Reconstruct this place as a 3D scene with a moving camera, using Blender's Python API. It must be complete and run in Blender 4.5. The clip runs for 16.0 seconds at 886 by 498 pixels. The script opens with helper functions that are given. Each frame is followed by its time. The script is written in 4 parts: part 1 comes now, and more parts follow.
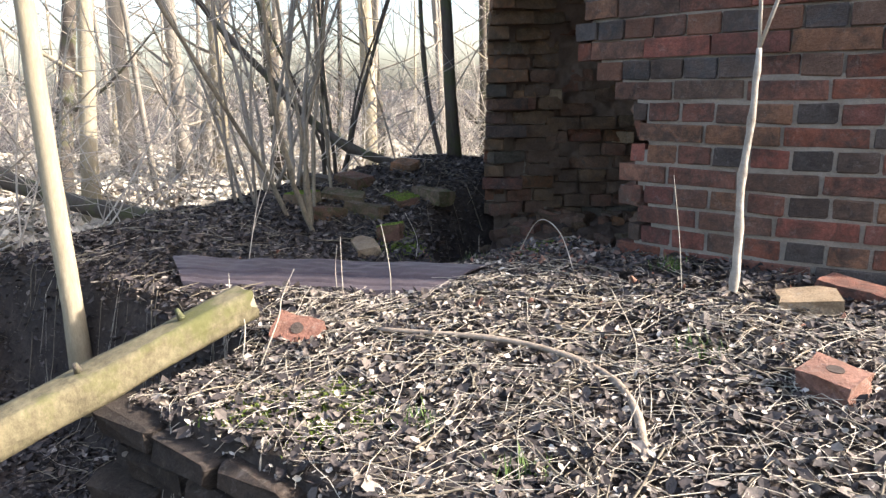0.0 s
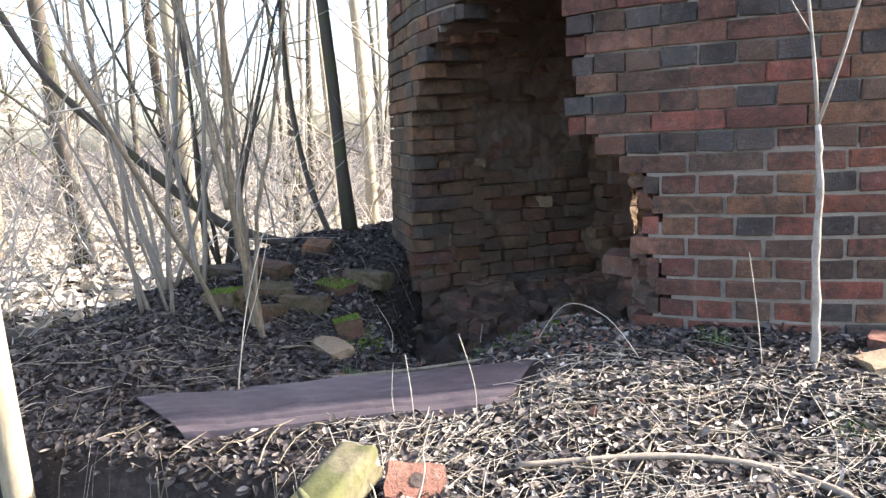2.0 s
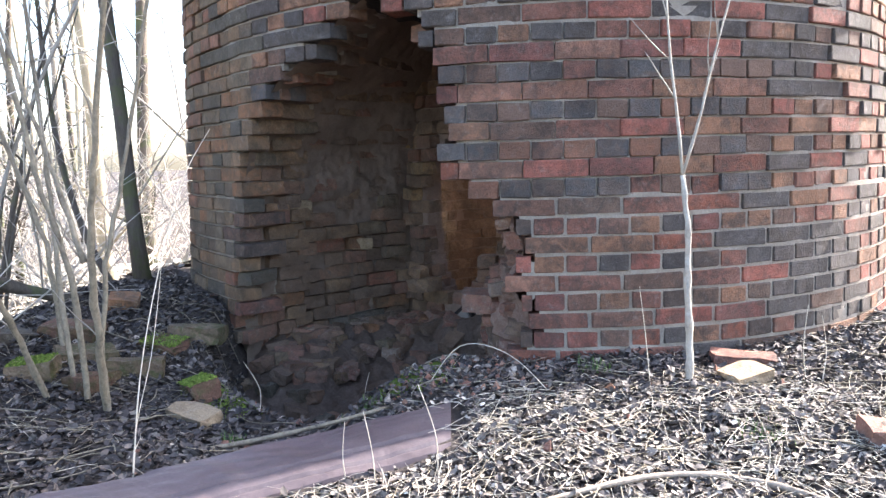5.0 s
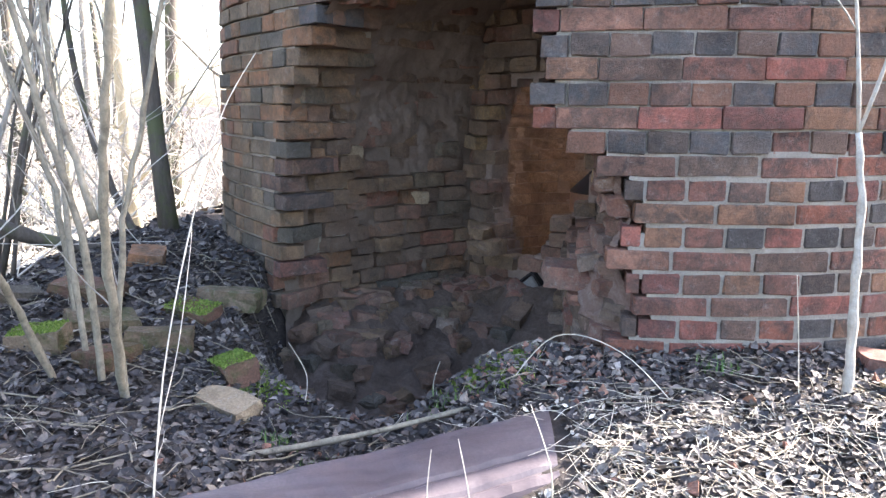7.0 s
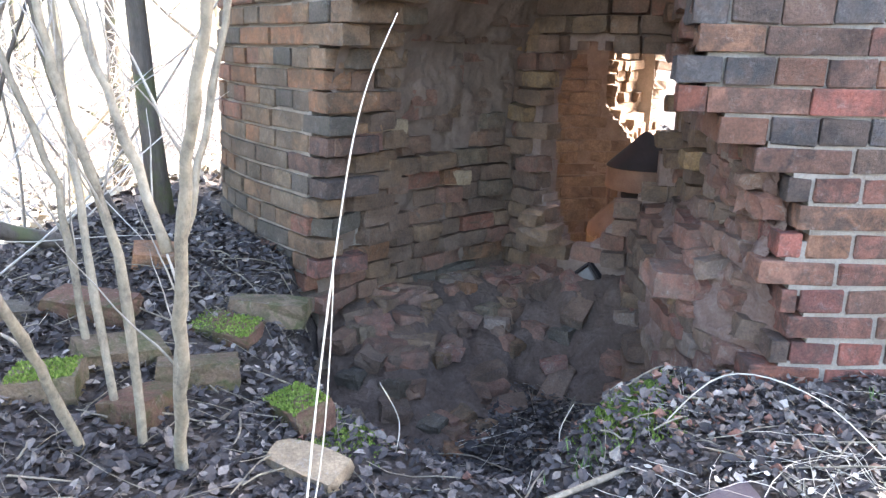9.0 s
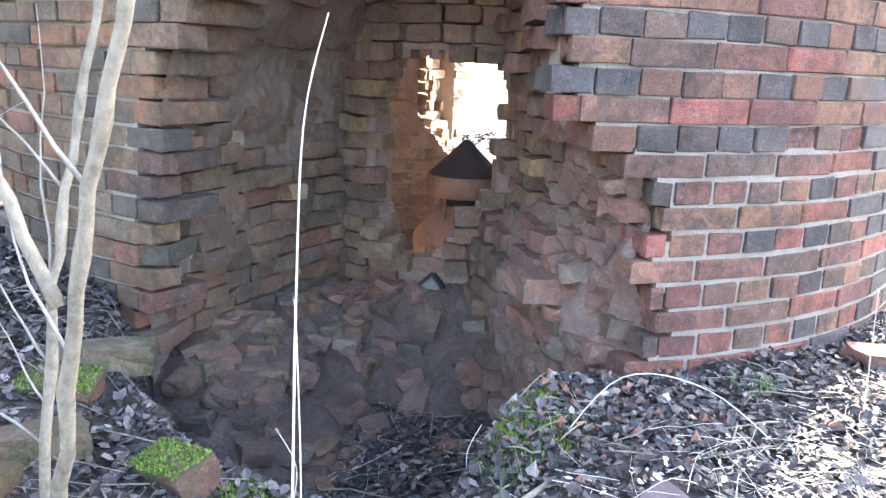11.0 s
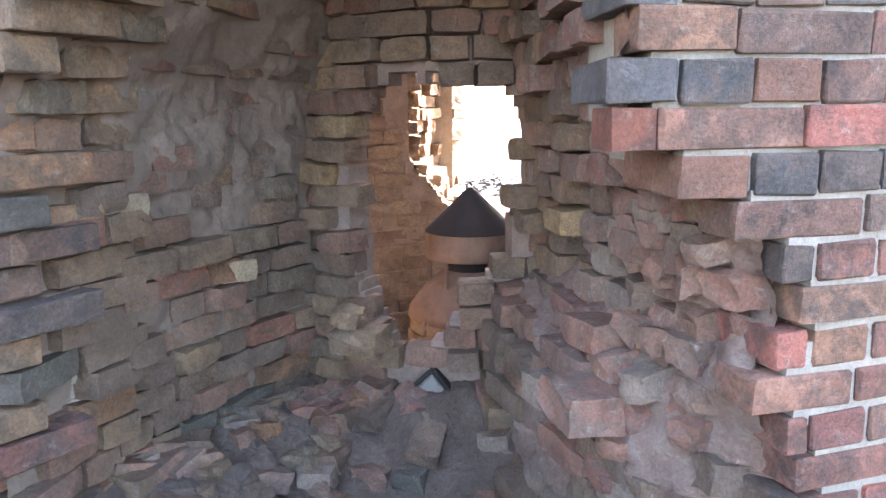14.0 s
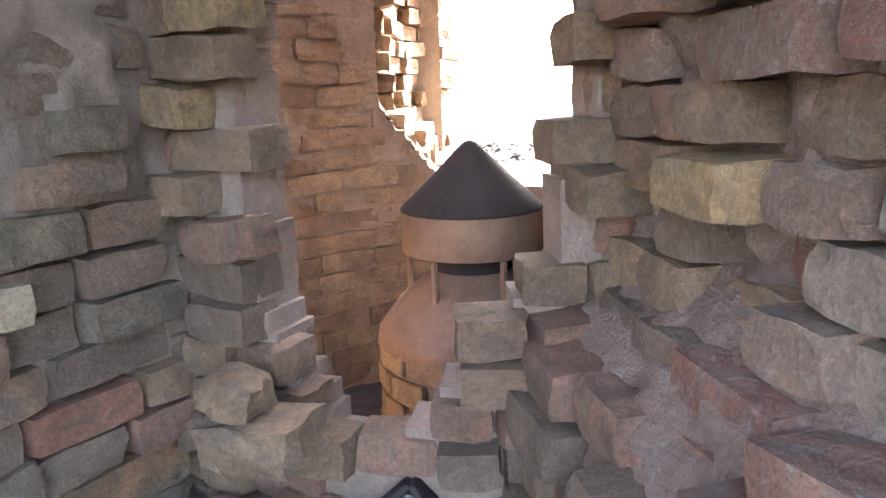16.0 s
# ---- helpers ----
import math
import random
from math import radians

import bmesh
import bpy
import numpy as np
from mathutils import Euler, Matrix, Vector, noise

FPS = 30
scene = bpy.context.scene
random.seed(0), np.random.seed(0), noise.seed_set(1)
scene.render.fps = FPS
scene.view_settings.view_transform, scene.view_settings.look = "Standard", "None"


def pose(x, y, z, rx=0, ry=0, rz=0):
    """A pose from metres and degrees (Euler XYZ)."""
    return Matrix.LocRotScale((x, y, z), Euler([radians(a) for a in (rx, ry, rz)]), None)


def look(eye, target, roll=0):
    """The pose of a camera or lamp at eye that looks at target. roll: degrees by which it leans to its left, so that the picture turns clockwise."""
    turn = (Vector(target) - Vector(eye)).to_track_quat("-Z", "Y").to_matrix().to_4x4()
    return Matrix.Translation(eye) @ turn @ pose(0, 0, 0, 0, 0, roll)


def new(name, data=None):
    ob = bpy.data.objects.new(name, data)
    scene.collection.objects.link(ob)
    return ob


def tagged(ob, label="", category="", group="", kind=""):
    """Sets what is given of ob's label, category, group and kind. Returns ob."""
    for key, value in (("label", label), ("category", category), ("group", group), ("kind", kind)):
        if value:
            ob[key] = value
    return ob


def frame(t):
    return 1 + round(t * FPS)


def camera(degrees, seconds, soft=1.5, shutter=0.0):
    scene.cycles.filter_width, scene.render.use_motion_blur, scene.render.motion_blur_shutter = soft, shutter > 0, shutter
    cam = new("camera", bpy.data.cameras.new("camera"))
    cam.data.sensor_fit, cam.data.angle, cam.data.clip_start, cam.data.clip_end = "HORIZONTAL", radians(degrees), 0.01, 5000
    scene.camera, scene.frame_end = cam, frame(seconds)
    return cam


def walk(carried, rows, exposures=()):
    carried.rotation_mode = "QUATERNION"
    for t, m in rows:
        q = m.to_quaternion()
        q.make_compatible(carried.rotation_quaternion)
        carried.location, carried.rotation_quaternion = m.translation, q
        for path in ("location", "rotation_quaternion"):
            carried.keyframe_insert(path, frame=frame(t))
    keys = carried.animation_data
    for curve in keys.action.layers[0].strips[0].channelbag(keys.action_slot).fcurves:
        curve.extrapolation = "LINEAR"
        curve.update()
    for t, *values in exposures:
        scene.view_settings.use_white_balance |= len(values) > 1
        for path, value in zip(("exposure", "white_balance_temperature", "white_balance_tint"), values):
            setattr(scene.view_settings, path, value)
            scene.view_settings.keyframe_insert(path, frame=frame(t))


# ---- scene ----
cam = camera(62.0, 16.0, soft=1.4)
PATH = [
    (0, (1.058, -2.673, 0.647), (-0.164, -1.149, 0.216), -0.8),
    (0.5, (0.798, -2.702, 0.673), (-0.238, -1.028, 0.321), -0.3),
    (1, (0.564, -2.743, 0.735), (-0.365, -1.015, 0.349), -1.8),
    (1.5, (0.294, -2.818, 0.748), (-0.518, -1.028, 0.377), -1.5),
    (2, (0.073, -2.862, 0.787), (-0.603, -1.007, 0.468), -2.9),
    (2.5, (-0.155, -2.855, 0.79), (-0.651, -0.936, 0.525), -3.6),
    (3, (-0.327, -2.891, 0.805), (-0.617, -0.93, 0.536), -3.3),
    (3.5, (-0.526, -2.936, 0.834), (-0.574, -0.955, 0.564), -2.9),
    (4, (-0.604, -2.946, 0.851), (-0.596, -0.963, 0.591), -3.0),
    (4.2, (-0.608, -2.944, 0.854), (-0.578, -0.958, 0.613), -2.9),
    (6.3, (-0.709, -2.625, 0.786), (-0.527, -0.661, 0.456), 0.1),
    (6.5, (-0.728, -2.499, 0.795), (-0.612, -0.536, 0.432), 0.1),
    (7, (-0.811, -2.366, 0.822), (-0.764, -0.405, 0.432), 0.2),
    (7.5, (-0.985, -2.184, 0.833), (-0.888, -0.229, 0.419), 1.2),
    (8, (-1.138, -2.049, 0.897), (-1.133, -0.102, 0.44), 2.3),
    (8.5, (-1.22, -1.934, 0.883), (-1.149, 0.008, 0.41), 2.0),
    (9, (-1.314, -1.812, 0.881), (-1.079, 0.106, 0.364), 1.3),
    (9.5, (-1.441, -1.76, 0.869), (-1.058, 0.121, 0.308), 1.6),
    (10, (-1.573, -1.672, 0.853), (-0.842, 0.106, 0.3), 4.0),
    (12.5, (-1.515, -1.548, 0.901), (-0.673, 0.23, 0.543), 1.0),
    (13, (-1.423, -1.384, 0.867), (-0.599, 0.407, 0.528), 0.5),
    (13.5, (-1.296, -1.123, 0.806), (-0.499, 0.684, 0.49), 0.4),
    (14, (-1.19, -0.86, 0.8), (-0.383, 0.935, 0.445), -0.8),
    (14.5, (-1.08, -0.58, 0.76), (-0.271, 1.213, 0.398), 0.1),
    (15, (-0.96, -0.3, 0.72), (-0.123, 1.476, 0.342), -0.2),
    (15.5, (-0.82, -0.03, 0.67), (0.017, 1.744, 0.28), -0.7),
    (16, (-0.68, 0.22, 0.63), (0.136, 1.995, 0.204), -2.1),
]
EXPOSURES = [(t, stops, kelvin, 14) for t, stops, kelvin in ((0, 1.74, 6550), (2, 2.25, 6400), (3.5, 2.65, 6200), (7, 3.23, 6150), (9, 3.84, 6300), (10, 4.04, 6200), (12.5, 4.36, 5950), (14, 4.58, 6200), (16, 5.06, 6450))]
walk(cam, [(t, look(eye, target, roll)) for t, eye, target, roll in PATH], EXPOSURES)

# ---- light ----
SUN_DIR = Vector((0.879, 0.472, 0.62)).normalized()
world = bpy.data.worlds.new("sky")
scene.world = world
world.use_nodes = True
wn = world.node_tree
sky = wn.nodes.new("ShaderNodeTexSky")
sky.sky_type = "NISHITA"
sky.sun_disc = False
sky.sun_elevation = math.asin(SUN_DIR.z)
sky.sun_rotation = math.atan2(SUN_DIR.x, SUN_DIR.y)
sky.air_density, sky.dust_density, sky.ozone_density = 1.0, 3.0, 1.0
bg = wn.nodes["Background"]
bg.inputs["Strength"].default_value = 0.15
wn.links.new(sky.outputs["Color"], bg.inputs["Color"])
sun_data = bpy.data.lights.new("sun", "SUN")
sun_data.energy, sun_data.angle, sun_data.color = 3.8, radians(0.6), (1.0, 0.94, 0.85)
sun = new("sun", sun_data)
sun.matrix_world = look(SUN_DIR * 50, (0, 0, 0))


# ---- materials ----
def material(name):
    m = bpy.data.materials.new(name)
    m.use_nodes = True
    nt = m.node_tree
    return m, nt, nt.nodes["Principled BSDF"]


def node(nt, kind, **inputs):
    n = nt.nodes.new(kind)
    for key, value in inputs.items():
        n.inputs[key.replace("_", " ")].default_value = value
    return n


def ramp(nt, stops, constant=False):
    r = nt.nodes.new("ShaderNodeValToRGB")
    r.color_ramp.interpolation = "CONSTANT" if constant else "LINEAR"
    els = r.color_ramp.elements
    while len(els) < len(stops):
        els.new(0.5)
    for e, (p, c) in zip(els, stops):
        e.position, e.color = p, (*c, 1)
    return r


def mixed(nt, fac, a, b, blend="MIX"):
    """A colour mix; fac, a and b are sockets or values."""
    m = nt.nodes.new("ShaderNodeMix")
    m.data_type, m.blend_type = "RGBA", blend
    for sock, v in ((m.inputs[0], fac), (m.inputs[6], a), (m.inputs[7], b)):
        if isinstance(v, bpy.types.NodeSocket):
            nt.links.new(v, sock)
        elif isinstance(v, tuple):
            sock.default_value = (*v, 1)
        else:
            sock.default_value = v
    return m.outputs[2]


def noise_out(nt, coord, scale, detail=4, rough=0.6, distort=0.0):
    n = node(nt, "ShaderNodeTexNoise", Scale=scale, Detail=detail, Roughness=rough, Distortion=distort)
    nt.links.new(coord, n.inputs["Vector"])
    return n.outputs["Fac"]


def bumped(nt, bsdf, height, strength, distance=0.01):
    b = node(nt, "ShaderNodeBump", Strength=strength, Distance=distance)
    nt.links.new(height, b.inputs["Height"])
    nt.links.new(b.outputs["Normal"], bsdf.inputs["Normal"])


def world_coord(nt):
    g = nt.nodes.new("ShaderNodeNewGeometry")
    return g.outputs["Position"], g.outputs["Random Per Island"]


def brick_material(name, palette, dirt=(0.07, 0.055, 0.045), dirt_amount=0.5, island=False, pale=0.25):
    """Fired brick: one of a few clay colours per brick, scorched patches, mortar smears and pitted faces."""
    m, nt, bsdf = material(name)
    pos, isl = world_coord(nt)
    rnd = isl if island else nt.nodes.new("ShaderNodeObjectInfo").outputs["Random"]
    step = 1.0 / len(palette)
    col = ramp(nt, [(i * step, c) for i, c in enumerate(palette)], True)
    nt.links.new(rnd, col.inputs["Fac"])
    shift = nt.nodes.new("ShaderNodeVectorMath")
    shift.operation = "ADD"
    scl = nt.nodes.new("ShaderNodeMath")
    scl.operation, scl.inputs[1].default_value = "MULTIPLY", 37.0
    nt.links.new(rnd, scl.inputs[0])
    nt.links.new(pos, shift.inputs[0])
    nt.links.new(scl.outputs[0], shift.inputs[1])
    at = shift.outputs[0]
    patch = mixed(nt, 0.4, noise_out(nt, at, 17, 4, 0.6, 1.2), noise_out(nt, at, 7, 3, 0.5, 0.8))
    pr = ramp(nt, [(0.43, (0, 0, 0)), (0.60, (1, 1, 1))])
    nt.links.new(patch, pr.inputs["Fac"])
    fac = nt.nodes.new("ShaderNodeMath")
    fac.operation, fac.inputs[1].default_value = "MULTIPLY", dirt_amount
    nt.links.new(pr.outputs["Color"], fac.inputs[0])
    c = mixed(nt, fac.outputs[0], col.outputs["Color"], dirt)
    grain = noise_out(nt, at, 130, 6, 0.7)
    gr = ramp(nt, [(0.25, (0.62, 0.62, 0.62)), (0.75, (1.30, 1.27, 1.23))])
    nt.links.new(grain, gr.inputs["Fac"])
    c = mixed(nt, 1.0, c, gr.outputs["Color"], "MULTIPLY")
    smear = noise_out(nt, at, 30, 8, 0.8, 0.5)
    sr = ramp(nt, [(0.55, (0, 0, 0)), (0.68, (pale, pale, pale))])
    nt.links.new(smear, sr.inputs["Fac"])
    c = mixed(nt, sr.outputs["Color"], c, (0.42, 0.39, 0.35))
    weather = ramp(nt, [(0.3, (0.58, 0.57, 0.56)), (0.7, (1.28, 1.25, 1.2))])
    nt.links.new(noise_out(nt, pos, 4.5, 7, 0.72, 0.6), weather.inputs["Fac"])
    c = mixed(nt, 1.0, c, weather.outputs["Color"], "MULTIPLY")
    nt.links.new(c, bsdf.inputs["Base Color"])
    bsdf.inputs["Roughness"].default_value = 0.92
    bsdf.inputs["Specular IOR Level"].default_value = 0.2
    h = mixed(nt, 0.5, noise_out(nt, at, 60, 8, 0.8), grain)
    bumped(nt, bsdf, mixed(nt, 0.35, h, noise_out(nt, at, 22, 5, 0.7)), 1.0, 0.022)
    return m


def rough_material(name, stops, scale=6.0, fine=90.0, rough=0.95, bump=0.8, distance=0.02, fleck=None):
    """Earth, mortar, plaster, bark: a colour ramp over two scales of noise, with relief."""
    m, nt, bsdf = material(name)
    pos, _ = world_coord(nt)
    big = noise_out(nt, pos, scale, 6, 0.65, 0.4)
    small = noise_out(nt, pos, fine, 6, 0.7)
    mix = mixed(nt, 0.4, big, small)
    r = ramp(nt, stops)
    nt.links.new(mix, r.inputs["Fac"])
    c = r.outputs["Color"]
    if fleck:
        v = node(nt, "ShaderNodeTexVoronoi", Scale=fine * 0.6)
        nt.links.new(pos, v.inputs["Vector"])
        fr = ramp(nt, [(0.08, (0.7, 0.7, 0.7)), (0.16, (0, 0, 0))])
        nt.links.new(v.outputs["Distance"], fr.inputs["Fac"])
        c = mixed(nt, fr.outputs["Color"], c, fleck)
    nt.links.new(c, bsdf.inputs["Base Color"])
    bsdf.inputs["Roughness"].default_value = rough
    bsdf.inputs["Specular IOR Level"].default_value = 0.2
    bumped(nt, bsdf, mix, bump, distance)
    return m


def bark_material(name, dark, light, stretch=6.0, moss=None):
    m, nt, bsdf = material(name)
    pos, _ = world_coord(nt)
    mp = nt.nodes.new("ShaderNodeMapping")
    mp.inputs["Scale"].default_value = (stretch, stretch, 1.0)
    nt.links.new(pos, mp.inputs["Vector"])
    f = mixed(nt, 0.45, noise_out(nt, mp.outputs["Vector"], 9, 6, 0.7, 0.3), noise_out(nt, mp.outputs["Vector"], 46, 5, 0.75))
    r = ramp(nt, [(0.3, dark), (0.7, light)])
    nt.links.new(f, r.inputs["Fac"])
    c = r.outputs["Color"]
    if moss:
        mr = ramp(nt, [(0.5, (0, 0, 0)), (0.62, (0.8, 0.8, 0.8))])
        nt.links.new(noise_out(nt, pos, 5, 5, 0.7), mr.inputs["Fac"])
        c = mixed(nt, mr.outputs["Color"], c, moss)
    nt.links.new(c, bsdf.inputs["Base Color"])
    bsdf.inputs["Roughness"].default_value = 0.9
    bsdf.inputs["Specular IOR Level"].default_value = 0.25
    bumped(nt, bsdf, f, 0.6, 0.01)
    return m


def leaf_material(name, stops, rough=0.75):
    """Leaves of many tints, with light through them."""
    m, nt, bsdf = material(name)
    pos, isl = world_coord(nt)
    r = ramp(nt, stops)
    nt.links.new(isl, r.inputs["Fac"])
    g = ramp(nt, [(0.3, (0.7, 0.7, 0.7)), (0.7, (1.2, 1.2, 1.2))])
    nt.links.new(noise_out(nt, pos, 120, 3), g.inputs["Fac"])
    nt.links.new(mixed(nt, 1.0, r.outputs["Color"], g.outputs["Color"], "MULTIPLY"), bsdf.inputs["Base Color"])
    bsdf.inputs["Roughness"].default_value = rough
    bsdf.inputs["Specular IOR Level"].default_value = 0.35
    return m


RED, DARK, ORANGE, BROWN = (0.225, 0.108, 0.082), (0.100, 0.090, 0.086), (0.255, 0.140, 0.090), (0.165, 0.104, 0.080)
MAT_RED = brick_material("brick_red", [RED, ORANGE, (0.29, 0.112, 0.086), (0.20, 0.09, 0.075), RED, BROWN, (0.265, 0.14, 0.10)], dirt=(0.075, 0.060, 0.052), dirt_amount=0.72)
MAT_BLUE = brick_material("brick_blue", [DARK, (0.108, 0.100, 0.098), DARK, (0.15, 0.10, 0.08), (0.096, 0.092, 0.094), (0.22, 0.115, 0.08), (0.082, 0.078, 0.078)], dirt=(0.15, 0.10, 0.075), dirt_amount=0.45)
MAT_MIX = brick_material("brick_mixed", [BROWN, RED, DARK, (0.145, 0.10, 0.078), (0.22, 0.09, 0.062), (0.115, 0.086, 0.072), ORANGE, (0.18, 0.105, 0.08)], dirt=(0.066, 0.055, 0.050), dirt_amount=0.8)
MAT_WEATHERED = brick_material("brick_weathered", [(0.23, 0.15, 0.095), (0.165, 0.125, 0.092), (0.26, 0.14, 0.08), (0.125, 0.108, 0.09), (0.20, 0.15, 0.105), (0.25, 0.115, 0.08)], dirt=(0.085, 0.078, 0.058), dirt_amount=0.65)
MAT_ISLE = brick_material("brick_upper", [RED, DARK, (0.29, 0.112, 0.086), DARK, BROWN, ORANGE, (0.11, 0.095, 0.09)], island=True, dirt_amount=0.65)
MAT_FLANK = brick_material("brick_flank", [(0.23, 0.15, 0.095), (0.165, 0.125, 0.092), (0.26, 0.14, 0.08), (0.125, 0.108, 0.09), (0.20, 0.15, 0.105), (0.25, 0.13, 0.09)], dirt=(0.085, 0.078, 0.058), dirt_amount=0.65, island=True)
MAT_SOOT = brick_material("brick_sooty", [(0.225, 0.142, 0.100), (0.185, 0.128, 0.094), (0.235, 0.130, 0.096), (0.172, 0.122, 0.092), (0.25, 0.142, 0.104), (0.23, 0.155, 0.10)], dirt=(0.14, 0.105, 0.082), dirt_amount=0.75, pale=0.16)
MAT_YELLOW = brick_material("brick_yellow", [(0.34, 0.23, 0.125), (0.27, 0.18, 0.11), (0.29, 0.18, 0.11), (0.23, 0.155, 0.105), (0.27, 0.15, 0.105)], dirt=(0.15, 0.11, 0.085), dirt_amount=0.65)
MAT_TORN = brick_material("brick_torn", [(0.27, 0.145, 0.11), (0.24, 0.155, 0.12), (0.235, 0.115, 0.09), (0.26, 0.20, 0.16), (0.20, 0.115, 0.09)], dirt=(0.19, 0.145, 0.12), dirt_amount=0.75, pale=0.55)
MAT_SHAFT = brick_material("brick_shaft", [(0.29, 0.205, 0.14), (0.25, 0.175, 0.12), (0.32, 0.235, 0.16), (0.24, 0.165, 0.115)], dirt=(0.20, 0.145, 0.105), dirt_amount=0.8)
MAT_MOSSY = brick_material("brick_mossy", [(0.16, 0.115, 0.08), (0.15, 0.085, 0.062), (0.18, 0.135, 0.095)], dirt=(0.075, 0.085, 0.035), dirt_amount=0.85)
# Dark brown brick, with the shade below the platform's edge in the palette.
MAT_BANK = brick_material("brick_bank_shaded", [(0.085, 0.066, 0.054), (0.07, 0.058, 0.05), (0.11, 0.072, 0.055)], dirt=(0.04, 0.034, 0.03), dirt_amount=0.8)
MAT_CRUMB = brick_material("brick_crumbs", [(0.30, 0.15, 0.11), (0.26, 0.17, 0.13), (0.33, 0.19, 0.14), (0.38, 0.34, 0.30), (0.22, 0.11, 0.085)], dirt=(0.15, 0.11, 0.09), island=True)
MAT_PALE = brick_material("brick_pale", [(0.40, 0.31, 0.21), (0.36, 0.28, 0.19)], dirt=(0.24, 0.18, 0.12), pale=0.6)
MAT_ROSE = brick_material("brick_rose", [(0.33, 0.165, 0.125), (0.30, 0.17, 0.135)], dirt=(0.22, 0.13, 0.10), dirt_amount=0.5, pale=0.5)
MAT_MORTAR = rough_material("mortar", [(0.3, (0.17, 0.142, 0.113)), (0.5, (0.265, 0.228, 0.185)), (0.7, (0.38, 0.335, 0.28))], 9, 140)
MAT_RUBBLE = rough_material("rubble_core", [(0.3, (0.16, 0.115, 0.09)), (0.5, (0.24, 0.17, 0.135)), (0.7, (0.33, 0.255, 0.205))], 7, 80, distance=0.04)
MAT_PLASTER = rough_material("soot_plaster", [(0.3, (0.12, 0.09, 0.07)), (0.5, (0.175, 0.13, 0.10)), (0.7, (0.24, 0.18, 0.145))], 4, 70, distance=0.02)
MAT_SHAFTCORE = rough_material("shaft_render", [(0.3, (0.19, 0.14, 0.10)), (0.5, (0.27, 0.20, 0.145)), (0.7, (0.36, 0.275, 0.20))], 9, 80, distance=0.04)
MAT_CORE = rough_material("torn_core", [(0.3, (0.17, 0.105, 0.08)), (0.5, (0.26, 0.175, 0.14)), (0.7, (0.36, 0.28, 0.23))], 14, 90, distance=0.06, bump=1.0)
MAT_MUD = rough_material("dusty_mud", [(0.3, (0.07, 0.050, 0.038)), (0.5, (0.125, 0.090, 0.070)), (0.7, (0.20, 0.15, 0.12))], 9, 70, distance=0.05, bump=1.0)
MAT_SOIL = rough_material("leafy_soil", [(0.3, (0.026, 0.021, 0.018)), (0.5, (0.055, 0.044, 0.037)), (0.7, (0.11, 0.088, 0.073))], 7, 60, distance=0.04, fleck=(0.15, 0.12, 0.10))
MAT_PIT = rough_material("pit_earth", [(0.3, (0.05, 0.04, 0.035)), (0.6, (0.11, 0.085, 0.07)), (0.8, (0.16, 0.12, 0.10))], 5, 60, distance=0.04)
MAT_RUST = rough_material("rusted_iron", [(0.3, (0.10, 0.065, 0.048)), (0.5, (0.17, 0.105, 0.075)), (0.75, (0.26, 0.17, 0.12))], 8, 160, rough=0.8, bump=0.5, distance=0.005)
MAT_CAP = rough_material("dark_cap_iron", [(0.3, (0.014, 0.012, 0.012)), (0.6, (0.03, 0.023, 0.021)), (0.8, (0.06, 0.045, 0.038))], 6, 200, rough=0.85, bump=0.5, distance=0.004)
# Soot taken down to near-black to paint in the deep shade under the arch.
MAT_BLACK = rough_material("shaded_soot", [(0.3, (0.018, 0.015, 0.014)), (0.6, (0.04, 0.032, 0.028)), (0.8, (0.07, 0.055, 0.048))], 6, 90, distance=0.03)
MAT_SHEET = rough_material("painted_sheet", [(0.3, (0.052, 0.040, 0.044)), (0.55, (0.09, 0.072, 0.076)), (0.8, (0.16, 0.135, 0.13))], 5, 120, rough=0.42, bump=0.3, distance=0.004)
MAT_BARK = bark_material("bark_grey", (0.17, 0.145, 0.115), (0.38, 0.34, 0.28))
MAT_BARK_DARK = bark_material("bark_dark", (0.05, 0.042, 0.035), (0.15, 0.125, 0.10), moss=(0.10, 0.11, 0.05))
MAT_BARK_PALE = bark_material("bark_pale", (0.24, 0.20, 0.13), (0.48, 0.42, 0.30))
MAT_SAPLING = bark_material("bark_sapling", (0.16, 0.13, 0.10), (0.50, 0.46, 0.39), stretch=1.2)
MAT_STEM = bark_material("bark_stem", (0.055, 0.045, 0.034), (0.34, 0.29, 0.21), stretch=1.5)
MAT_LOG = bark_material("log_wood", (0.045, 0.038, 0.024), (0.25, 0.215, 0.125), stretch=1.3, moss=(0.10, 0.105, 0.035))
MAT_TWIG = bark_material("twig_wood", (0.17, 0.13, 0.095), (0.38, 0.32, 0.25), stretch=2.0)
# Twig wood lightened so that its colour carries the sun on the undergrowth.
MAT_BRUSH = bark_material("sun_tinted_brush", (0.34, 0.30, 0.25), (0.60, 0.55, 0.47), stretch=2.0)
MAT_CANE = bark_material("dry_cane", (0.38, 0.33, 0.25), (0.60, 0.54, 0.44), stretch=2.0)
# Leaves near the kiln: tints darkened to carry the shade they lie in.
MAT_LEAF = leaf_material("shade_tinted_leaves", [(0.0, (0.022, 0.018, 0.017)), (0.3, (0.044, 0.036, 0.034)), (0.55, (0.072, 0.059, 0.053)), (0.8, (0.108, 0.089, 0.077)), (0.95, (0.18, 0.15, 0.125)), (1.0, (0.34, 0.29, 0.24))])
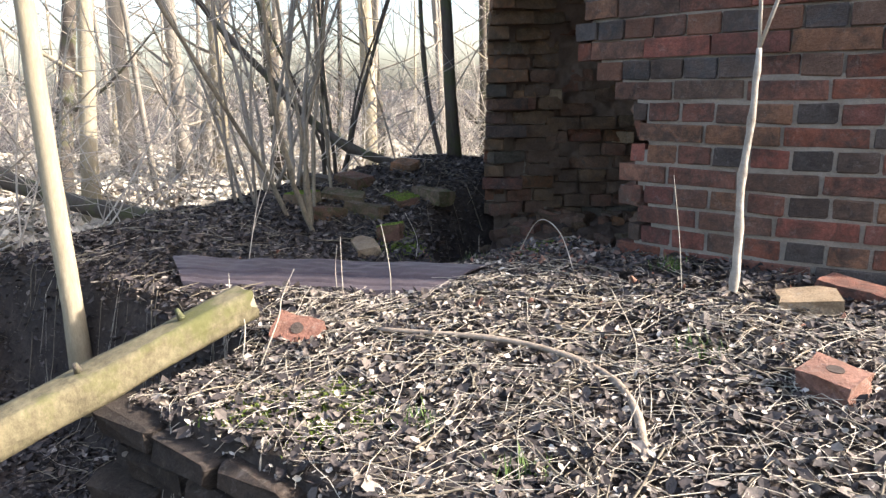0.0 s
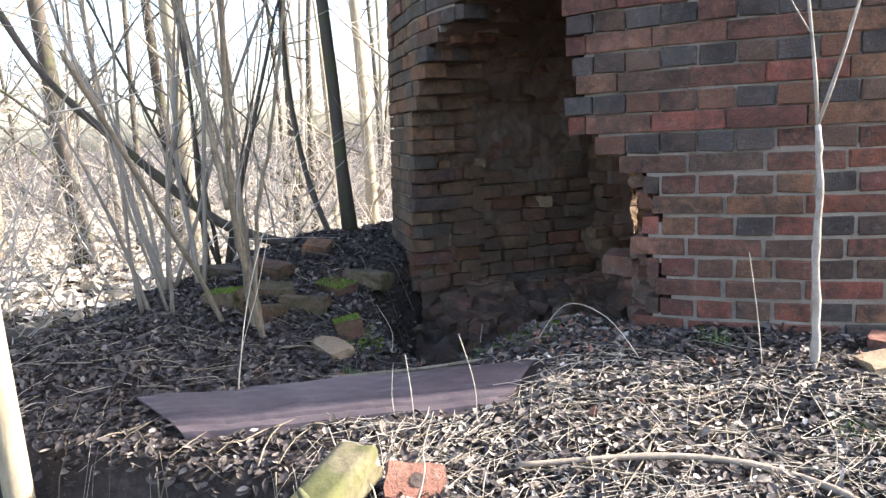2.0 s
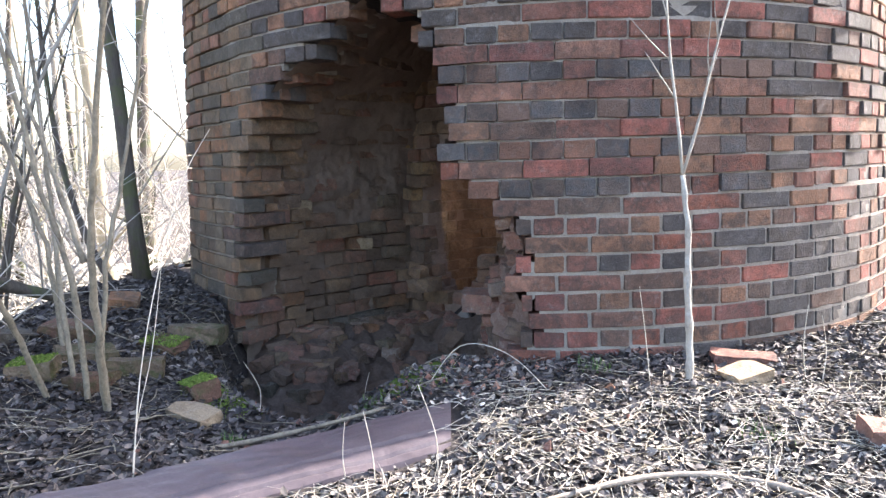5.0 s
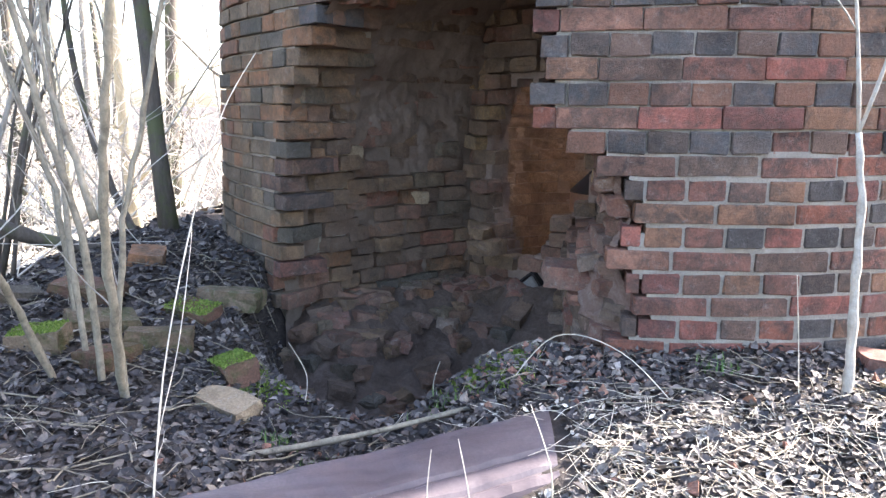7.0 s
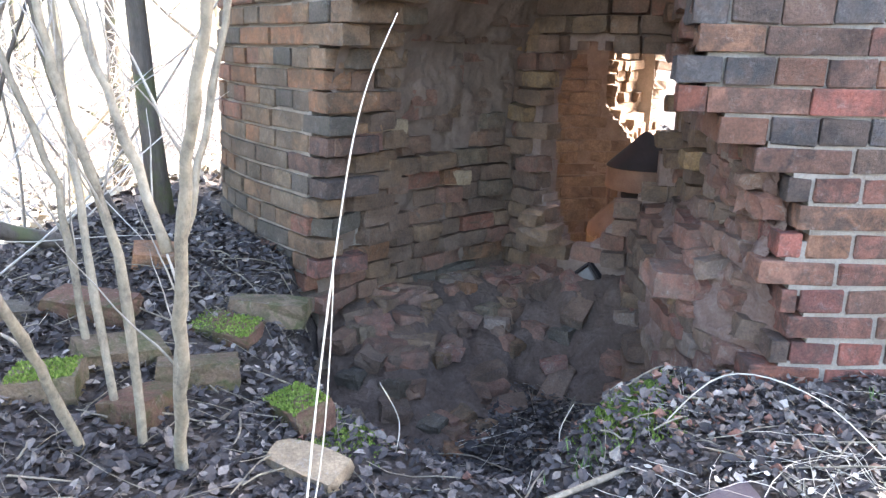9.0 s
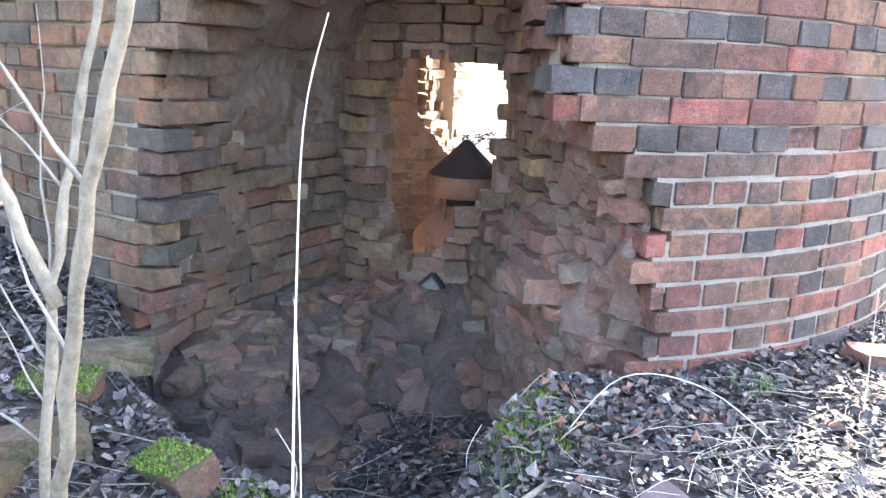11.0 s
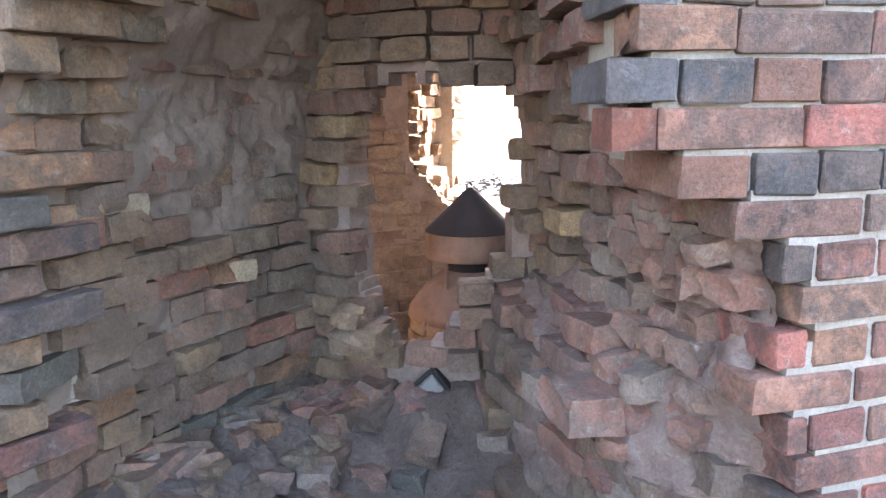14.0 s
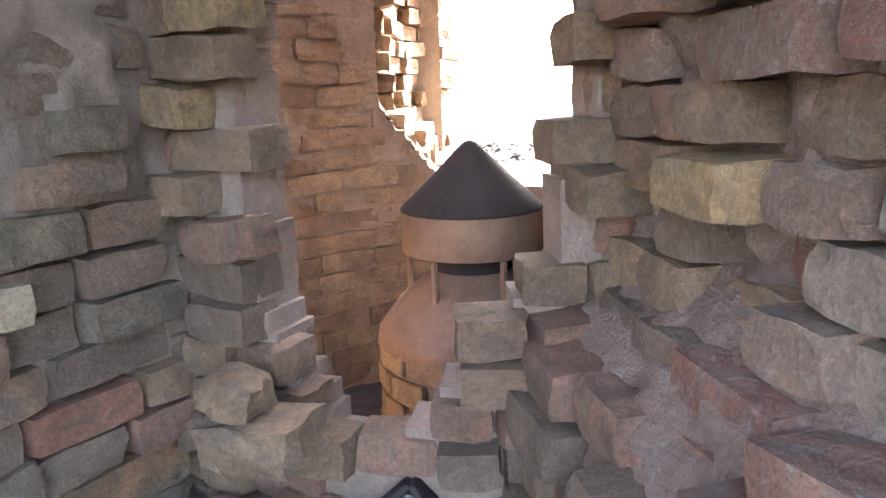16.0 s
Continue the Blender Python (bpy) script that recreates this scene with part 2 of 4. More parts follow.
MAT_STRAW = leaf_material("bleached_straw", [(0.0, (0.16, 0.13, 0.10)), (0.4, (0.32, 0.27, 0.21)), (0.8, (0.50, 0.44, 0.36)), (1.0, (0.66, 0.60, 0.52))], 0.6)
# Lighter copy for the woodland floor, with the sunshine put into its colour.
MAT_LEAF_SUN = leaf_material("sun_tinted_leaves", [(0.0, (0.34, 0.29, 0.22)), (0.5, (0.54, 0.48, 0.38)), (1.0, (0.72, 0.66, 0.55))])
MAT_MOSS = leaf_material("moss", [(0.0, (0.09, 0.14, 0.02)), (0.5, (0.15, 0.21, 0.035)), (1.0, (0.22, 0.27, 0.06))], 0.95)
MAT_GRASS = leaf_material("grass", [(0.0, (0.05, 0.10, 0.02)), (1.0, (0.12, 0.18, 0.05))])
MAT_GREEN = leaf_material("young_leaf", [(0.0, (0.09, 0.16, 0.03)), (1.0, (0.16, 0.24, 0.06))])
MAT_STONE = rough_material("grey_stone", [(0.3, (0.11, 0.10, 0.088)), (0.6, (0.19, 0.17, 0.15)), (0.8, (0.27, 0.25, 0.22))], 8, 90)


# ---- mesh helpers ----
def obj(name, bm, mat, smooth=False):
    me = bpy.data.meshes.new(name)
    bm.to_mesh(me)
    bm.free()
    me.materials.append(mat)
    if smooth:
        me.polygons.foreach_set("use_smooth", [True] * len(me.polygons))
    return new(name, me)


def part(name, bm, mat, parent, label="", smooth=False):
    ob = obj(name, bm, mat, smooth)
    ob.parent = parent
    if label:
        ob["label"] = label
    return ob


def raw(name, verts, faces, mat, smooth=False):
    me = bpy.data.meshes.new(name)
    me.from_pydata(verts, [], faces)
    me.materials.append(mat)
    if smooth:
        me.polygons.foreach_set("use_smooth", [True] * len(me.polygons))
    return new(name, me)


def brick_bm(l, w, h, seed, wear=0.003, bevel=0.0035):
    """A brick with worn, chipped edges, centred, length along x."""
    rng = random.Random(seed)
    bm = bmesh.new()
    bmesh.ops.create_cube(bm, size=1)
    for v in bm.verts:
        v.co = Vector((v.co.x * l, v.co.y * w, v.co.z * h))
    bmesh.ops.bevel(bm, geom=bm.edges[:], offset=bevel, segments=1, affect="EDGES")
    for v in bm.verts:
        v.co += Vector((rng.uniform(-wear, wear), rng.uniform(-wear, wear), rng.uniform(-wear, wear)))
    return bm


def crumbled_mesh(l, w, h, seed, mat, rough=0.009):
    """A broken, crumbling brick: knocked corners and uneven faces."""
    rng = random.Random(seed)
    bm = bmesh.new()
    bmesh.ops.create_cube(bm, size=1)
    bmesh.ops.subdivide_edges(bm, edges=bm.edges[:], cuts=2, use_grid_fill=True)
    off = Vector((seed * 1.7, seed * 0.9, 3.1))
    for v in bm.verts:
        c = v.co * 2
        outer = sum(abs(q) > 0.9 for q in c)
        p = Vector((v.co.x * l, v.co.y * w, v.co.z * h))
        p *= 1.0 - (0.0, 0.0, 0.016, 0.055)[outer] * rng.uniform(0.3, 1.7)
        p += rough * Vector((noise.noise(p * 16 + off), noise.noise(p * 16 + off * 2), 0.6 * noise.noise(p * 16 + off * 3)))
        p += Vector((rng.gauss(0, rough * 0.2), rng.gauss(0, rough * 0.2), rng.gauss(0, rough * 0.15)))
        v.co = p
    me = bpy.data.meshes.new("brick")
    bm.to_mesh(me)
    bm.free()
    me.materials.append(mat)
    return me


def brick_mesh(l, w, h, seed, mat, wear=0.003, bevel=0.0035):
    bm = brick_bm(l, w, h, seed, wear, bevel)
    me = bpy.data.meshes.new("brick")
    bm.to_mesh(me)
    bm.free()
    me.materials.append(mat)
    return me


def tube(bm, pts, radii, sides=6):
    """A tapered tube through the points."""
    rings = []
    for i, p in enumerate(pts):
        p = Vector(p)
        a, b = Vector(pts[max(i - 1, 0)]), Vector(pts[min(i + 1, len(pts) - 1)])
        d = (b - a).normalized()
        side = d.cross(Vector((0.31, 0.17, 0.94)))
        if side.length < 1e-3:
            side = d.cross(Vector((1, 0, 0)))
        side.normalize()
        up = side.cross(d)
        rings.append([bm.verts.new(p + radii[i] * (math.cos(k * math.tau / sides) * side + math.sin(k * math.tau / sides) * up)) for k in range(sides)])
    for r0, r1 in zip(rings, rings[1:]):
        for k in range(sides):
            bm.faces.new((r0[k], r0[(k + 1) % sides], r1[(k + 1) % sides], r1[k]))
    bm.faces.new(rings[-1])
    bm.faces.new(rings[0][::-1])


class Tubes:
    """Many thin tubes in one list of verts and faces."""

    def __init__(self):
        self.v, self.f = [], []

    def add(self, pts, radii, sides=3):
        base = len(self.v)
        for i, p in enumerate(pts):
            p = Vector(p)
            d = (Vector(pts[min(i + 1, len(pts) - 1)]) - Vector(pts[max(i - 1, 0)])).normalized()
            side = d.cross(Vector((0.3, 0.2, 0.93)))
            if side.length < 1e-3:
                side = d.cross(Vector((1, 0, 0)))
            side.normalize()
            up = side.cross(d)
            for k in range(sides):
                a = k * math.tau / sides
                self.v.append(p + radii[i] * (math.cos(a) * side + math.sin(a) * up))
        for i in range(len(pts) - 1):
            for k in range(sides):
                a, b = base + i * sides + k, base + i * sides + (k + 1) % sides
                self.f.append((a, b, b + sides, a + sides))

    def make(self, name, mat):
        return raw(name, self.v, self.f, mat, True)


def wander(start, direction, length, steps, bend, rng, lift=0.0):
    """Points of a crooked stem."""
    p, d, out = Vector(start), Vector(direction).normalized(), [Vector(start)]
    for _ in range(steps):
        d = (d + Vector((rng.uniform(-bend, bend), rng.uniform(-bend, bend), rng.uniform(-bend, bend) + lift))).normalized()
        p = p + d * (length / steps)
        out.append(p.copy())
    return out


def lerp_table(table, v):
    return float(np.interp(v, [a for a, _ in table], [b for _, b in table]))


def sst(a, b, v):
    t = min(1.0, max(0.0, (v - a) / (b - a)))
    return t * t * (3 - 2 * t)


# ---- the kiln's plan, round its axis ----
CX, CY, R_OUT, R_SHAFT, HEIGHT = 0.27, 2.08, 2.10, 0.80, 3.0
COURSE, LEN, Z_REF = 0.077, 0.262, 0.62
EDGE_L = [(-0.6, -57), (0.0, -56), (0.17, -55), (0.3, -54.5), (0.55, -53.5), (0.77, -53.5), (0.88, -52.5), (1.04, -48.6), (1.21, -43.8), (1.3, -38), (1.43, -33), (1.52, -28.5)]
EDGE_R = [(-0.6, -12.5), (0.03, -12.5), (0.12, -10.3), (0.23, -11.4), (0.31, -13.5), (0.44, -11), (0.54, -12.3), (0.64, -14.5), (0.70, -17.8), (0.81, -20), (1.1, -20), (1.25, -21), (1.39, -23), (1.46, -26), (1.52, -28.5)]


def polar(r, deg, z):
    a = radians(deg)
    return Vector((CX + r * math.sin(a), CY - r * math.cos(a), z))


def radius(z):
    return R_OUT - 0.035 * (z - 0.6)


def bulge(a):
    return 0.13 * sst(-57, -86, a) * (1 - sst(-120, -165, a))


def side_left(r, z):
    return lerp_table(EDGE_L, z) - 9.0 * (R_OUT - r) / 1.25


SMOOTH_R = [(-0.6, -14), (0.0, -14), (0.4, -13.0), (0.64, -14.5), (0.9, -18), (1.2, -20.5), (1.46, -26), (1.56, -28)]


def side_right(r, z):
    w = sst(2.06, 1.85, r)
    return lerp_table(EDGE_R, z) * (1 - w) + lerp_table(SMOOTH_R, z) * w - (11.0 * sst(0.42, 0.12, z) - 1.0) * (R_OUT - r) / 1.25


# ---- ground ----
PIT_LIP = [(-60, 2.15), (-52, 2.40), (-42, 2.58), (-27, 2.62), (-23, 2.30), (-19, 2.12), (-12, 2.10)]

def height(x, y):
    r = math.hypot(x - CX, y - CY)
    h = -0.10 * sst(-0.3, -1.7, y)
    h -= 0.13 * math.exp(-(((x + 1.35) / 0.55) ** 2) - ((y + 0.1) / 0.5) ** 2)
    h += 0.16 * math.exp(-(((x + 2.15) / 0.6) ** 2) - ((y - 1.2) / 1.0) ** 2)
    h -= 0.11 * math.exp(-(((x + 1.0) / 0.35) ** 2) - ((y + 0.42) / 0.4) ** 2)
    h -= 0.15 * math.exp(-(((x + 1.15) / 0.5) ** 2) - ((y + 2.05) / 0.42) ** 2)
    h -= 0.55 * sst(-2.4, -4.2, x)
    h -= 0.35 * sst(2.5, 8.0, y) * sst(-1.2, -2.6, x)
    front = sst(-1.80, -1.90, y) * sst(-0.95, -0.70, x) + 1.35 * sst(-1.33, -1.46, y) * (1 - sst(-0.95, -0.70, x)) * sst(-2.9, -2.2, x)
    h -= 0.45 * front * (1 - sst(3, 8, abs(x)))
    a = math.degrees(math.atan2(x - CX, CY - y))
    lip = lerp_table(PIT_LIP, a)
    inside = sst(lip, lip - 0.30, r)
    if inside > 0 and (r < 1.7 or -60 < a < -12):
        h = h * (1 - inside) - 0.50 * inside
    h += 0.025 * noise.noise(Vector((x * 2.3, y * 2.3, 0.0))) + 0.012 * noise.noise(Vector((x * 7, y * 7, 3.0)))
    if abs(x) + abs(y) > 8:
        h += 0.5 * noise.noise(Vector((x * 0.12, y * 0.12, 7.0))) * sst(8, 20, abs(x) + abs(y))
    return h


def grid_lines():
    fine = list(np.arange(-3.0, 2.61, 0.06))
    out, step, v = [], 0.12, 2.6
    while v < 220:
        v += step
        out.append(v)
        step *= 1.16
    low = [-3.0 - (q - 2.6) for q in out][::-1]
    return low + fine + out


def build_ground():
    gx = grid_lines()
    gy = grid_lines()
    verts = [(x, y, height(x, y)) for y in gy for x in gx]
    n = len(gx)
    faces = [(j * n + i, j * n + i + 1, (j + 1) * n + i + 1, (j + 1) * n + i) for j in range(len(gy) - 1) for i in range(n - 1)]
    ob = raw("ground", verts, faces, MAT_SOIL, True)
    return tagged(ob, "dark woodland soil under leaf litter, banked against the kiln", "ground", kind="structure")


ground = build_ground()


# ---- kiln: masonry core ----
FAR_A, FAR_B = 121.0, 157.0

def ring_core():
    """The mass of the outer wall behind its facing bricks, with the broken opening through it."""
    bm = bmesh.new()
    dz = COURSE / 2
    rows = int((HEIGHT + 0.6) / dz)
    for k in range(rows):
        z0, z1 = -0.6 + k * dz, -0.6 + (k + 1) * dz
        zm = (z0 + z1) / 2
        ro, ri = radius(zm) - (0.0045 if zm < 0.655 else 0.011), 1.74
        spans = []
        if zm < 1.52:
            spans.append((lerp_table(EDGE_R, zm) + 1.6, FAR_A))
            spans.append((FAR_B + 0.5, 360 + lerp_table(EDGE_L, zm) - 2.6))
        elif zm < 1.7:
            spans.append((-40.0, FAR_A - 0.5))
            spans.append((FAR_B + 0.5, 320.0))
        else:
            spans.append((-180.0, 180.0))
        for a0, a1 in spans:
            n = max(2, int((a1 - a0) / 4))
            cols = []
            for i in range(n + 1):
                a = a0 + (a1 - a0) * i / n
                swell = bulge((a + 180) % 360 - 180)
                rb = ro + swell - (0.012 if swell > 0 else 0)
                cols.append([bm.verts.new(polar(r, a, z)) for r, z in ((rb, z0), (rb, z1), (ri, z1), (ri, z0))])
            for c0, c1 in zip(cols, cols[1:]):
                for q in range(4):
                    bm.faces.new((c0[q], c1[q], c1[(q + 1) % 4], c0[(q + 1) % 4]))
            bm.faces.new(cols[0])
            bm.faces.new(cols[-1][::-1])
    return bm


kiln_wall = tagged(obj("wall_kiln", ring_core(), MAT_MORTAR), "round red and blue-black brick kiln wall with a broken opening", "wall", kind="structure")


# ---- facing bricks of the outer wall ----
def facing():
    rng = random.Random(5)
    mats = [MAT_RED, MAT_BLUE, MAT_MIX, MAT_WEATHERED]
    stretch = {m.name: [brick_mesh(0.248, 0.115, 0.062, 10 + i, m) for i in range(4)] for m in mats}
    head = {m.name: [brick_mesh(0.118, 0.235, 0.062, 30 + i, m) for i in range(4)] for m in mats}
    singles, rest = [], {"upper": ([], []), "flank": ([], [])}
    template = {}
    for key, (l, w) in {"S": (0.249, 0.115), "H": (0.119, 0.14)}.items():
        bm = brick_bm(l, w, 0.064, 77)
        bm.verts.ensure_lookup_table()
        template[key] = ([v.co.copy() for v in bm.verts], [[v.index for v in f.verts] for f in bm.faces])
        bm.free()
    for k in range(-9, 31):
        z = Z_REF + k * COURSE
        if z > HEIGHT - 0.02:
            break
        header = k % 2 != 0
        pitch = math.degrees((LEN / 2 if header else LEN) / R_OUT)
        phase = -7.4 + (pitch * 0.25 if header else (pitch * 0.5 if k % 4 == 2 else 0.0))
        el, er = lerp_table(EDGE_L, z), lerp_table(EDGE_R, z)
        for i in range(int(-196 / pitch), int(FAR_A / pitch)):
            a0, a1 = phase + i * pitch, phase + (i + 1) * pitch
            el2, er2 = el + rng.uniform(-0.8, 1.2), er + rng.uniform(-1.2, 0.8)
            if z < 1.53:
                if a0 >= el2 - 1.2 and a1 <= er2 + 1.2:
                    continue
                if a0 < el2 < a1:
                    a1 = el2
                if a0 < er2 < a1:
                    a0 = er2
            share = (a1 - a0) / pitch
            if a1 < -170 and z > 1.72:
                continue
            if share < 0.28:
                continue
            near_edge = z < 1.55 and (abs(a1 - el) < 2 or abs(a0 - er) < 2)
            a = (a0 + a1) / 2
            depth = 0.235 / 2 if header else 0.115 / 2
            out = rng.gauss(0, 0.0022 if k < 1 else 0.0045) + (rng.uniform(-0.006, 0.006) if near_edge else 0)
            r = radius(z) + bulge(a) - depth + max(out, -0.003 if k < 1 else -0.008) + 0.001
            p = polar(r, a, z + rng.gauss(0, 0.0012))
            sx = share * (1.0 if share > 0.98 else 0.97)
            slope = (bulge(a + 1) - bulge(a - 1)) / math.radians(2)
            turn = pose(0, 0, 0, rng.gauss(0, 0.5), rng.gauss(0, 0.35), a - math.degrees(math.atan(slope / R_OUT)) + rng.gauss(0, 0.5))
            m = Matrix.Translation(p) @ turn @ Matrix.Diagonal((sx * (1.03 if k > 0 else 1.0), 1, 1.12 if k > 0 else 1.03, 1))
            if -60 < a < 17 and -0.03 < z < 1.27:
                if a < -50:
                    kind = MAT_WEATHERED if rng.random() < 0.75 else MAT_MIX
                elif k > 0:
                    kind = (MAT_BLUE if header else MAT_RED) if rng.random() < 0.85 else MAT_MIX
                else:
                    kind = MAT_MIX if rng.random() < 0.75 else MAT_RED
                singles.append(((head if header else stretch)[kind.name][rng.randrange(4)], m))
            else:
                tv, tf = template["H" if header else "S"]
                m2 = Matrix.Translation(polar(radius(z) + bulge(a) - (0.07 if header else 0.0575) + out, a, p.z)) @ turn @ Matrix.Diagonal((sx, 1, 1, 1))
                rest_v, rest_f = rest["flank" if a < -50 else "upper"]
                base = len(rest_v)
                rest_v += [m2 @ c for c in tv]
                rest_f += [[base + q for q in f] for f in tf]
    return singles, rest


# ---- passage through the wall and its lining ----
def side_surface(edge, r0, r1, z0, z1, nr, nz, rough, sign, seed):
    """A rough sheet of rubble along one side of the passage."""
    verts, faces = [], []
    for j in range(nz + 1):
        z = z0 + (z1 - z0) * j / nz
        for i in range(nr + 1):
            r = r0 + (r1 - r0) * i / nr
            p = polar(r, edge(r, z), z)
            t = Vector((math.cos(radians(edge(r, z))), math.sin(radians(edge(r, z))), 0)) * sign
            q = noise.noise(p * 5 + Vector((seed, 0, 0))) + 0.6 * noise.noise(p * 13) + 0.45 * noise.noise(p * 31)
            verts.append(p + t * rough * q)
    for j in range(nz):
        for i in range(nr):
            a = j * (nr + 1) + i
            faces.append((a, a + 1, a + nr + 2, a + nr + 1))
    return verts, faces


def passage_bricks(edge, sign, r0, r1, z0, z1, palette, seed, jut, skip, ends=0.0, snap=False):
    """Single bricks of a torn passage side: meshes and poses."""
    rng = random.Random(seed)
    meshes = {m.name: [crumbled_mesh(l, 0.13, 0.069, seed + i, m, 0.008) for i, l in enumerate((0.12, 0.15, 0.20, 0.24))] for m, _ in palette}
    out = []
    k = 0
    z = z0
    while z < z1:
        r = r0 + rng.uniform(0, 0.1)
        while r < r1:
            i = rng.choice((0, 0, 1, 2, 3))
            l = (0.12, 0.15, 0.20, 0.24)[i]
            rm = r + l / 2
            if r + l > r1 + 0.01:
                break
            if not skip(rm, z, rng):
                names = [m.name for m, w in palette for _ in range(w(rm, z))]
                a = edge(rm, z)
                run = polar(rm + 0.05, edge(rm + 0.05, z), 0) - polar(rm - 0.05, edge(rm - 0.05, z), 0)
                t = Vector((run.y, -run.x, 0)).normalized()
                if t.dot(Vector((math.cos(radians(a)), math.sin(radians(a)), 0))) * sign < 0:
                    t = -t
                p = polar(rm, a, z) + t * (rng.uniform(-jut, jut) - 0.045)
                along = math.degrees(math.atan2(run.y, run.x))
                if ends and rng.random() < ends:
                    along, i, l = math.degrees(math.atan2(t.y, t.x)), 3, 0.13
                    p = polar(rm, a, z) + t * (rng.uniform(-jut, jut) - 0.115)
                m = Matrix.Translation(p) @ pose(0, 0, 0, rng.gauss(0, 2), rng.gauss(0, 2), along + rng.gauss(0, 3.5))
                out.append((meshes[rng.choice(names)][i], m))
            r += l + 0.012
        z += COURSE * (1.0 if snap else rng.uniform(0.97, 1.05))
        k += 1
    return out


left_side = tagged(raw("wall_passage_left", *side_surface(lambda r, z: side_left(r, z) - 0.9 * sst(0.72, 0.5, z), 0.80, 2.06, -0.6, 1.56, 100, 150, 0.026, 1, 1.0), MAT_PLASTER, True),
                   "sooty plastered passage wall with torn brickwork below", "wall", kind="structure")
right_side = tagged(raw("wall_passage_right", *side_surface(lambda r, z: side_right(r, z) + 1.7 / max(r, 0.8), 0.80, 2.06, -0.6, 1.56, 100, 150, 0.045, -1, 9.0), MAT_CORE, True),
                    "torn red brick core of the passage wall", "wall", kind="structure")


def passage_roof():
    bm = bmesh.new()
    pts = []
    for r in np.linspace(0.7, 2.04, 12):
        pts.append([polar(r, a, 1.50 + 0.05 * noise.noise(Vector((r * 4, a * 0.2, 0)))) for a in np.linspace(-85, -10, 16)])
    rows = [[bm.verts.new(p) for p in row] for row in pts]
    for r0, r1 in zip(rows, rows[1:]):
        for i in range(15):
            bm.faces.new((r0[i], r0[i + 1], r1[i + 1], r1[i]))
    ext = bmesh.ops.extrude_face_region(bm, geom=bm.faces[:])
    for v in ext["geom"]:
        if isinstance(v, bmesh.types.BMVert):
            v.co.z += 0.12
    return bm


passage_top = tagged(obj("ceiling_passage", passage_roof(), MAT_BLACK), "sooty passage roof, near-black with the recess's shade painted in", "ceiling", kind="structure")

# hole in the shaft wall: angle limits by height
HOLE_L = [(-0.02, -42), (0.0, -43), (0.05, -46), (0.15, -50), (0.27, -52.7), (0.66, -53.7), (0.80, -51.5), (0.88, -48), (0.95, -40)]
HOLE_R = [(-0.02, -41), (0.0, -39), (0.06, -33), (0.17, -29), (0.24, -26), (0.33, -19), (0.48, -18.6), (0.58, -14.5), (0.76, -14.5), (0.85, -16.5), (0.90, -19), (0.95, -25)]


def in_hole(a, z, pad=0.0):
    return -0.02 < z < 0.925 + 0.05 * noise.noise(Vector((a * 0.21, 3.0, 1.0))) and lerp_table(HOLE_L, z) - pad < a < lerp_table(HOLE_R, z) + pad


def shaft_core():
    """The lining ring round the shaft, with the broken hole towards the passage and the far opening."""
    bm = bmesh.new()
    dz = COURSE / 2
    for k in range(int(3.5 / dz)):
        z0, z1 = -0.6 + k * dz, -0.6 + (k + 1) * dz
        zm = (z0 + z1) / 2
        spans, start = [], -180.0
        a = -180.0
        inside = False
        while a < 180:
            open_here = in_hole(a, zm) or far_open(a, zm)
            if not open_here and not inside:
                start, inside = a, True
            if open_here and inside:
                spans.append((start, a))
                inside = False
            a += 1.0
        if inside:
            spans.append((start, 180.0))
        cut = []
        for a0, a1 in spans:
            marks = [a0] + [q for q in (-68.0, -8.0) if a0 < q < a1] + [a1]
            cut += list(zip(marks, marks[1:]))
        for a0, a1 in cut:
            n = max(1, int((a1 - a0) / 4))
            cols = []
            for i in range(n + 1):
                b = a0 + (a1 - a0) * i / n
                w = 0.012 * noise.noise(Vector((b * 0.3, zm * 9, 2)))
                back = 0.115 if zm < 1.55 and -68 < (a0 + a1) / 2 < -8 else 0.96
                cols.append([bm.verts.new(polar(r, b, z)) for r, z in ((R_SHAFT + back + w, z0), (R_SHAFT + back + w, z1), (R_SHAFT + w, z1), (R_SHAFT + w, z0))])
            for c0, c1 in zip(cols, cols[1:]):
                for q in range(4):
                    bm.faces.new((c0[q], c1[q], c1[(q + 1) % 4], c0[(q + 1) % 4]))
            bm.faces.new(cols[0])
            bm.faces.new(cols[-1][::-1])
    for face in bm.faces:
        c = face.calc_center_median()
        face.material_index = 1 if math.hypot(c.x - CX, c.y - CY) > R_SHAFT + 0.03 else 0
    return bm


FAR_EDGE = [(-0.6, 160), (0.28, 161), (0.44, 170), (0.59, 178), (0.91, 178), (1.6, 174)]


def far_open(a, z):
    return 0.26 < z < 1.7 and lerp_table(FAR_EDGE, z) > (a % 360) > 121


shaft_wall = tagged(obj("wall_shaft", shaft_core(), MAT_SHAFTCORE), "ochre firebrick lining of the kiln shaft, holed on two sides", "wall", kind="structure")
shaft_wall.data.materials.append(MAT_RUBBLE)


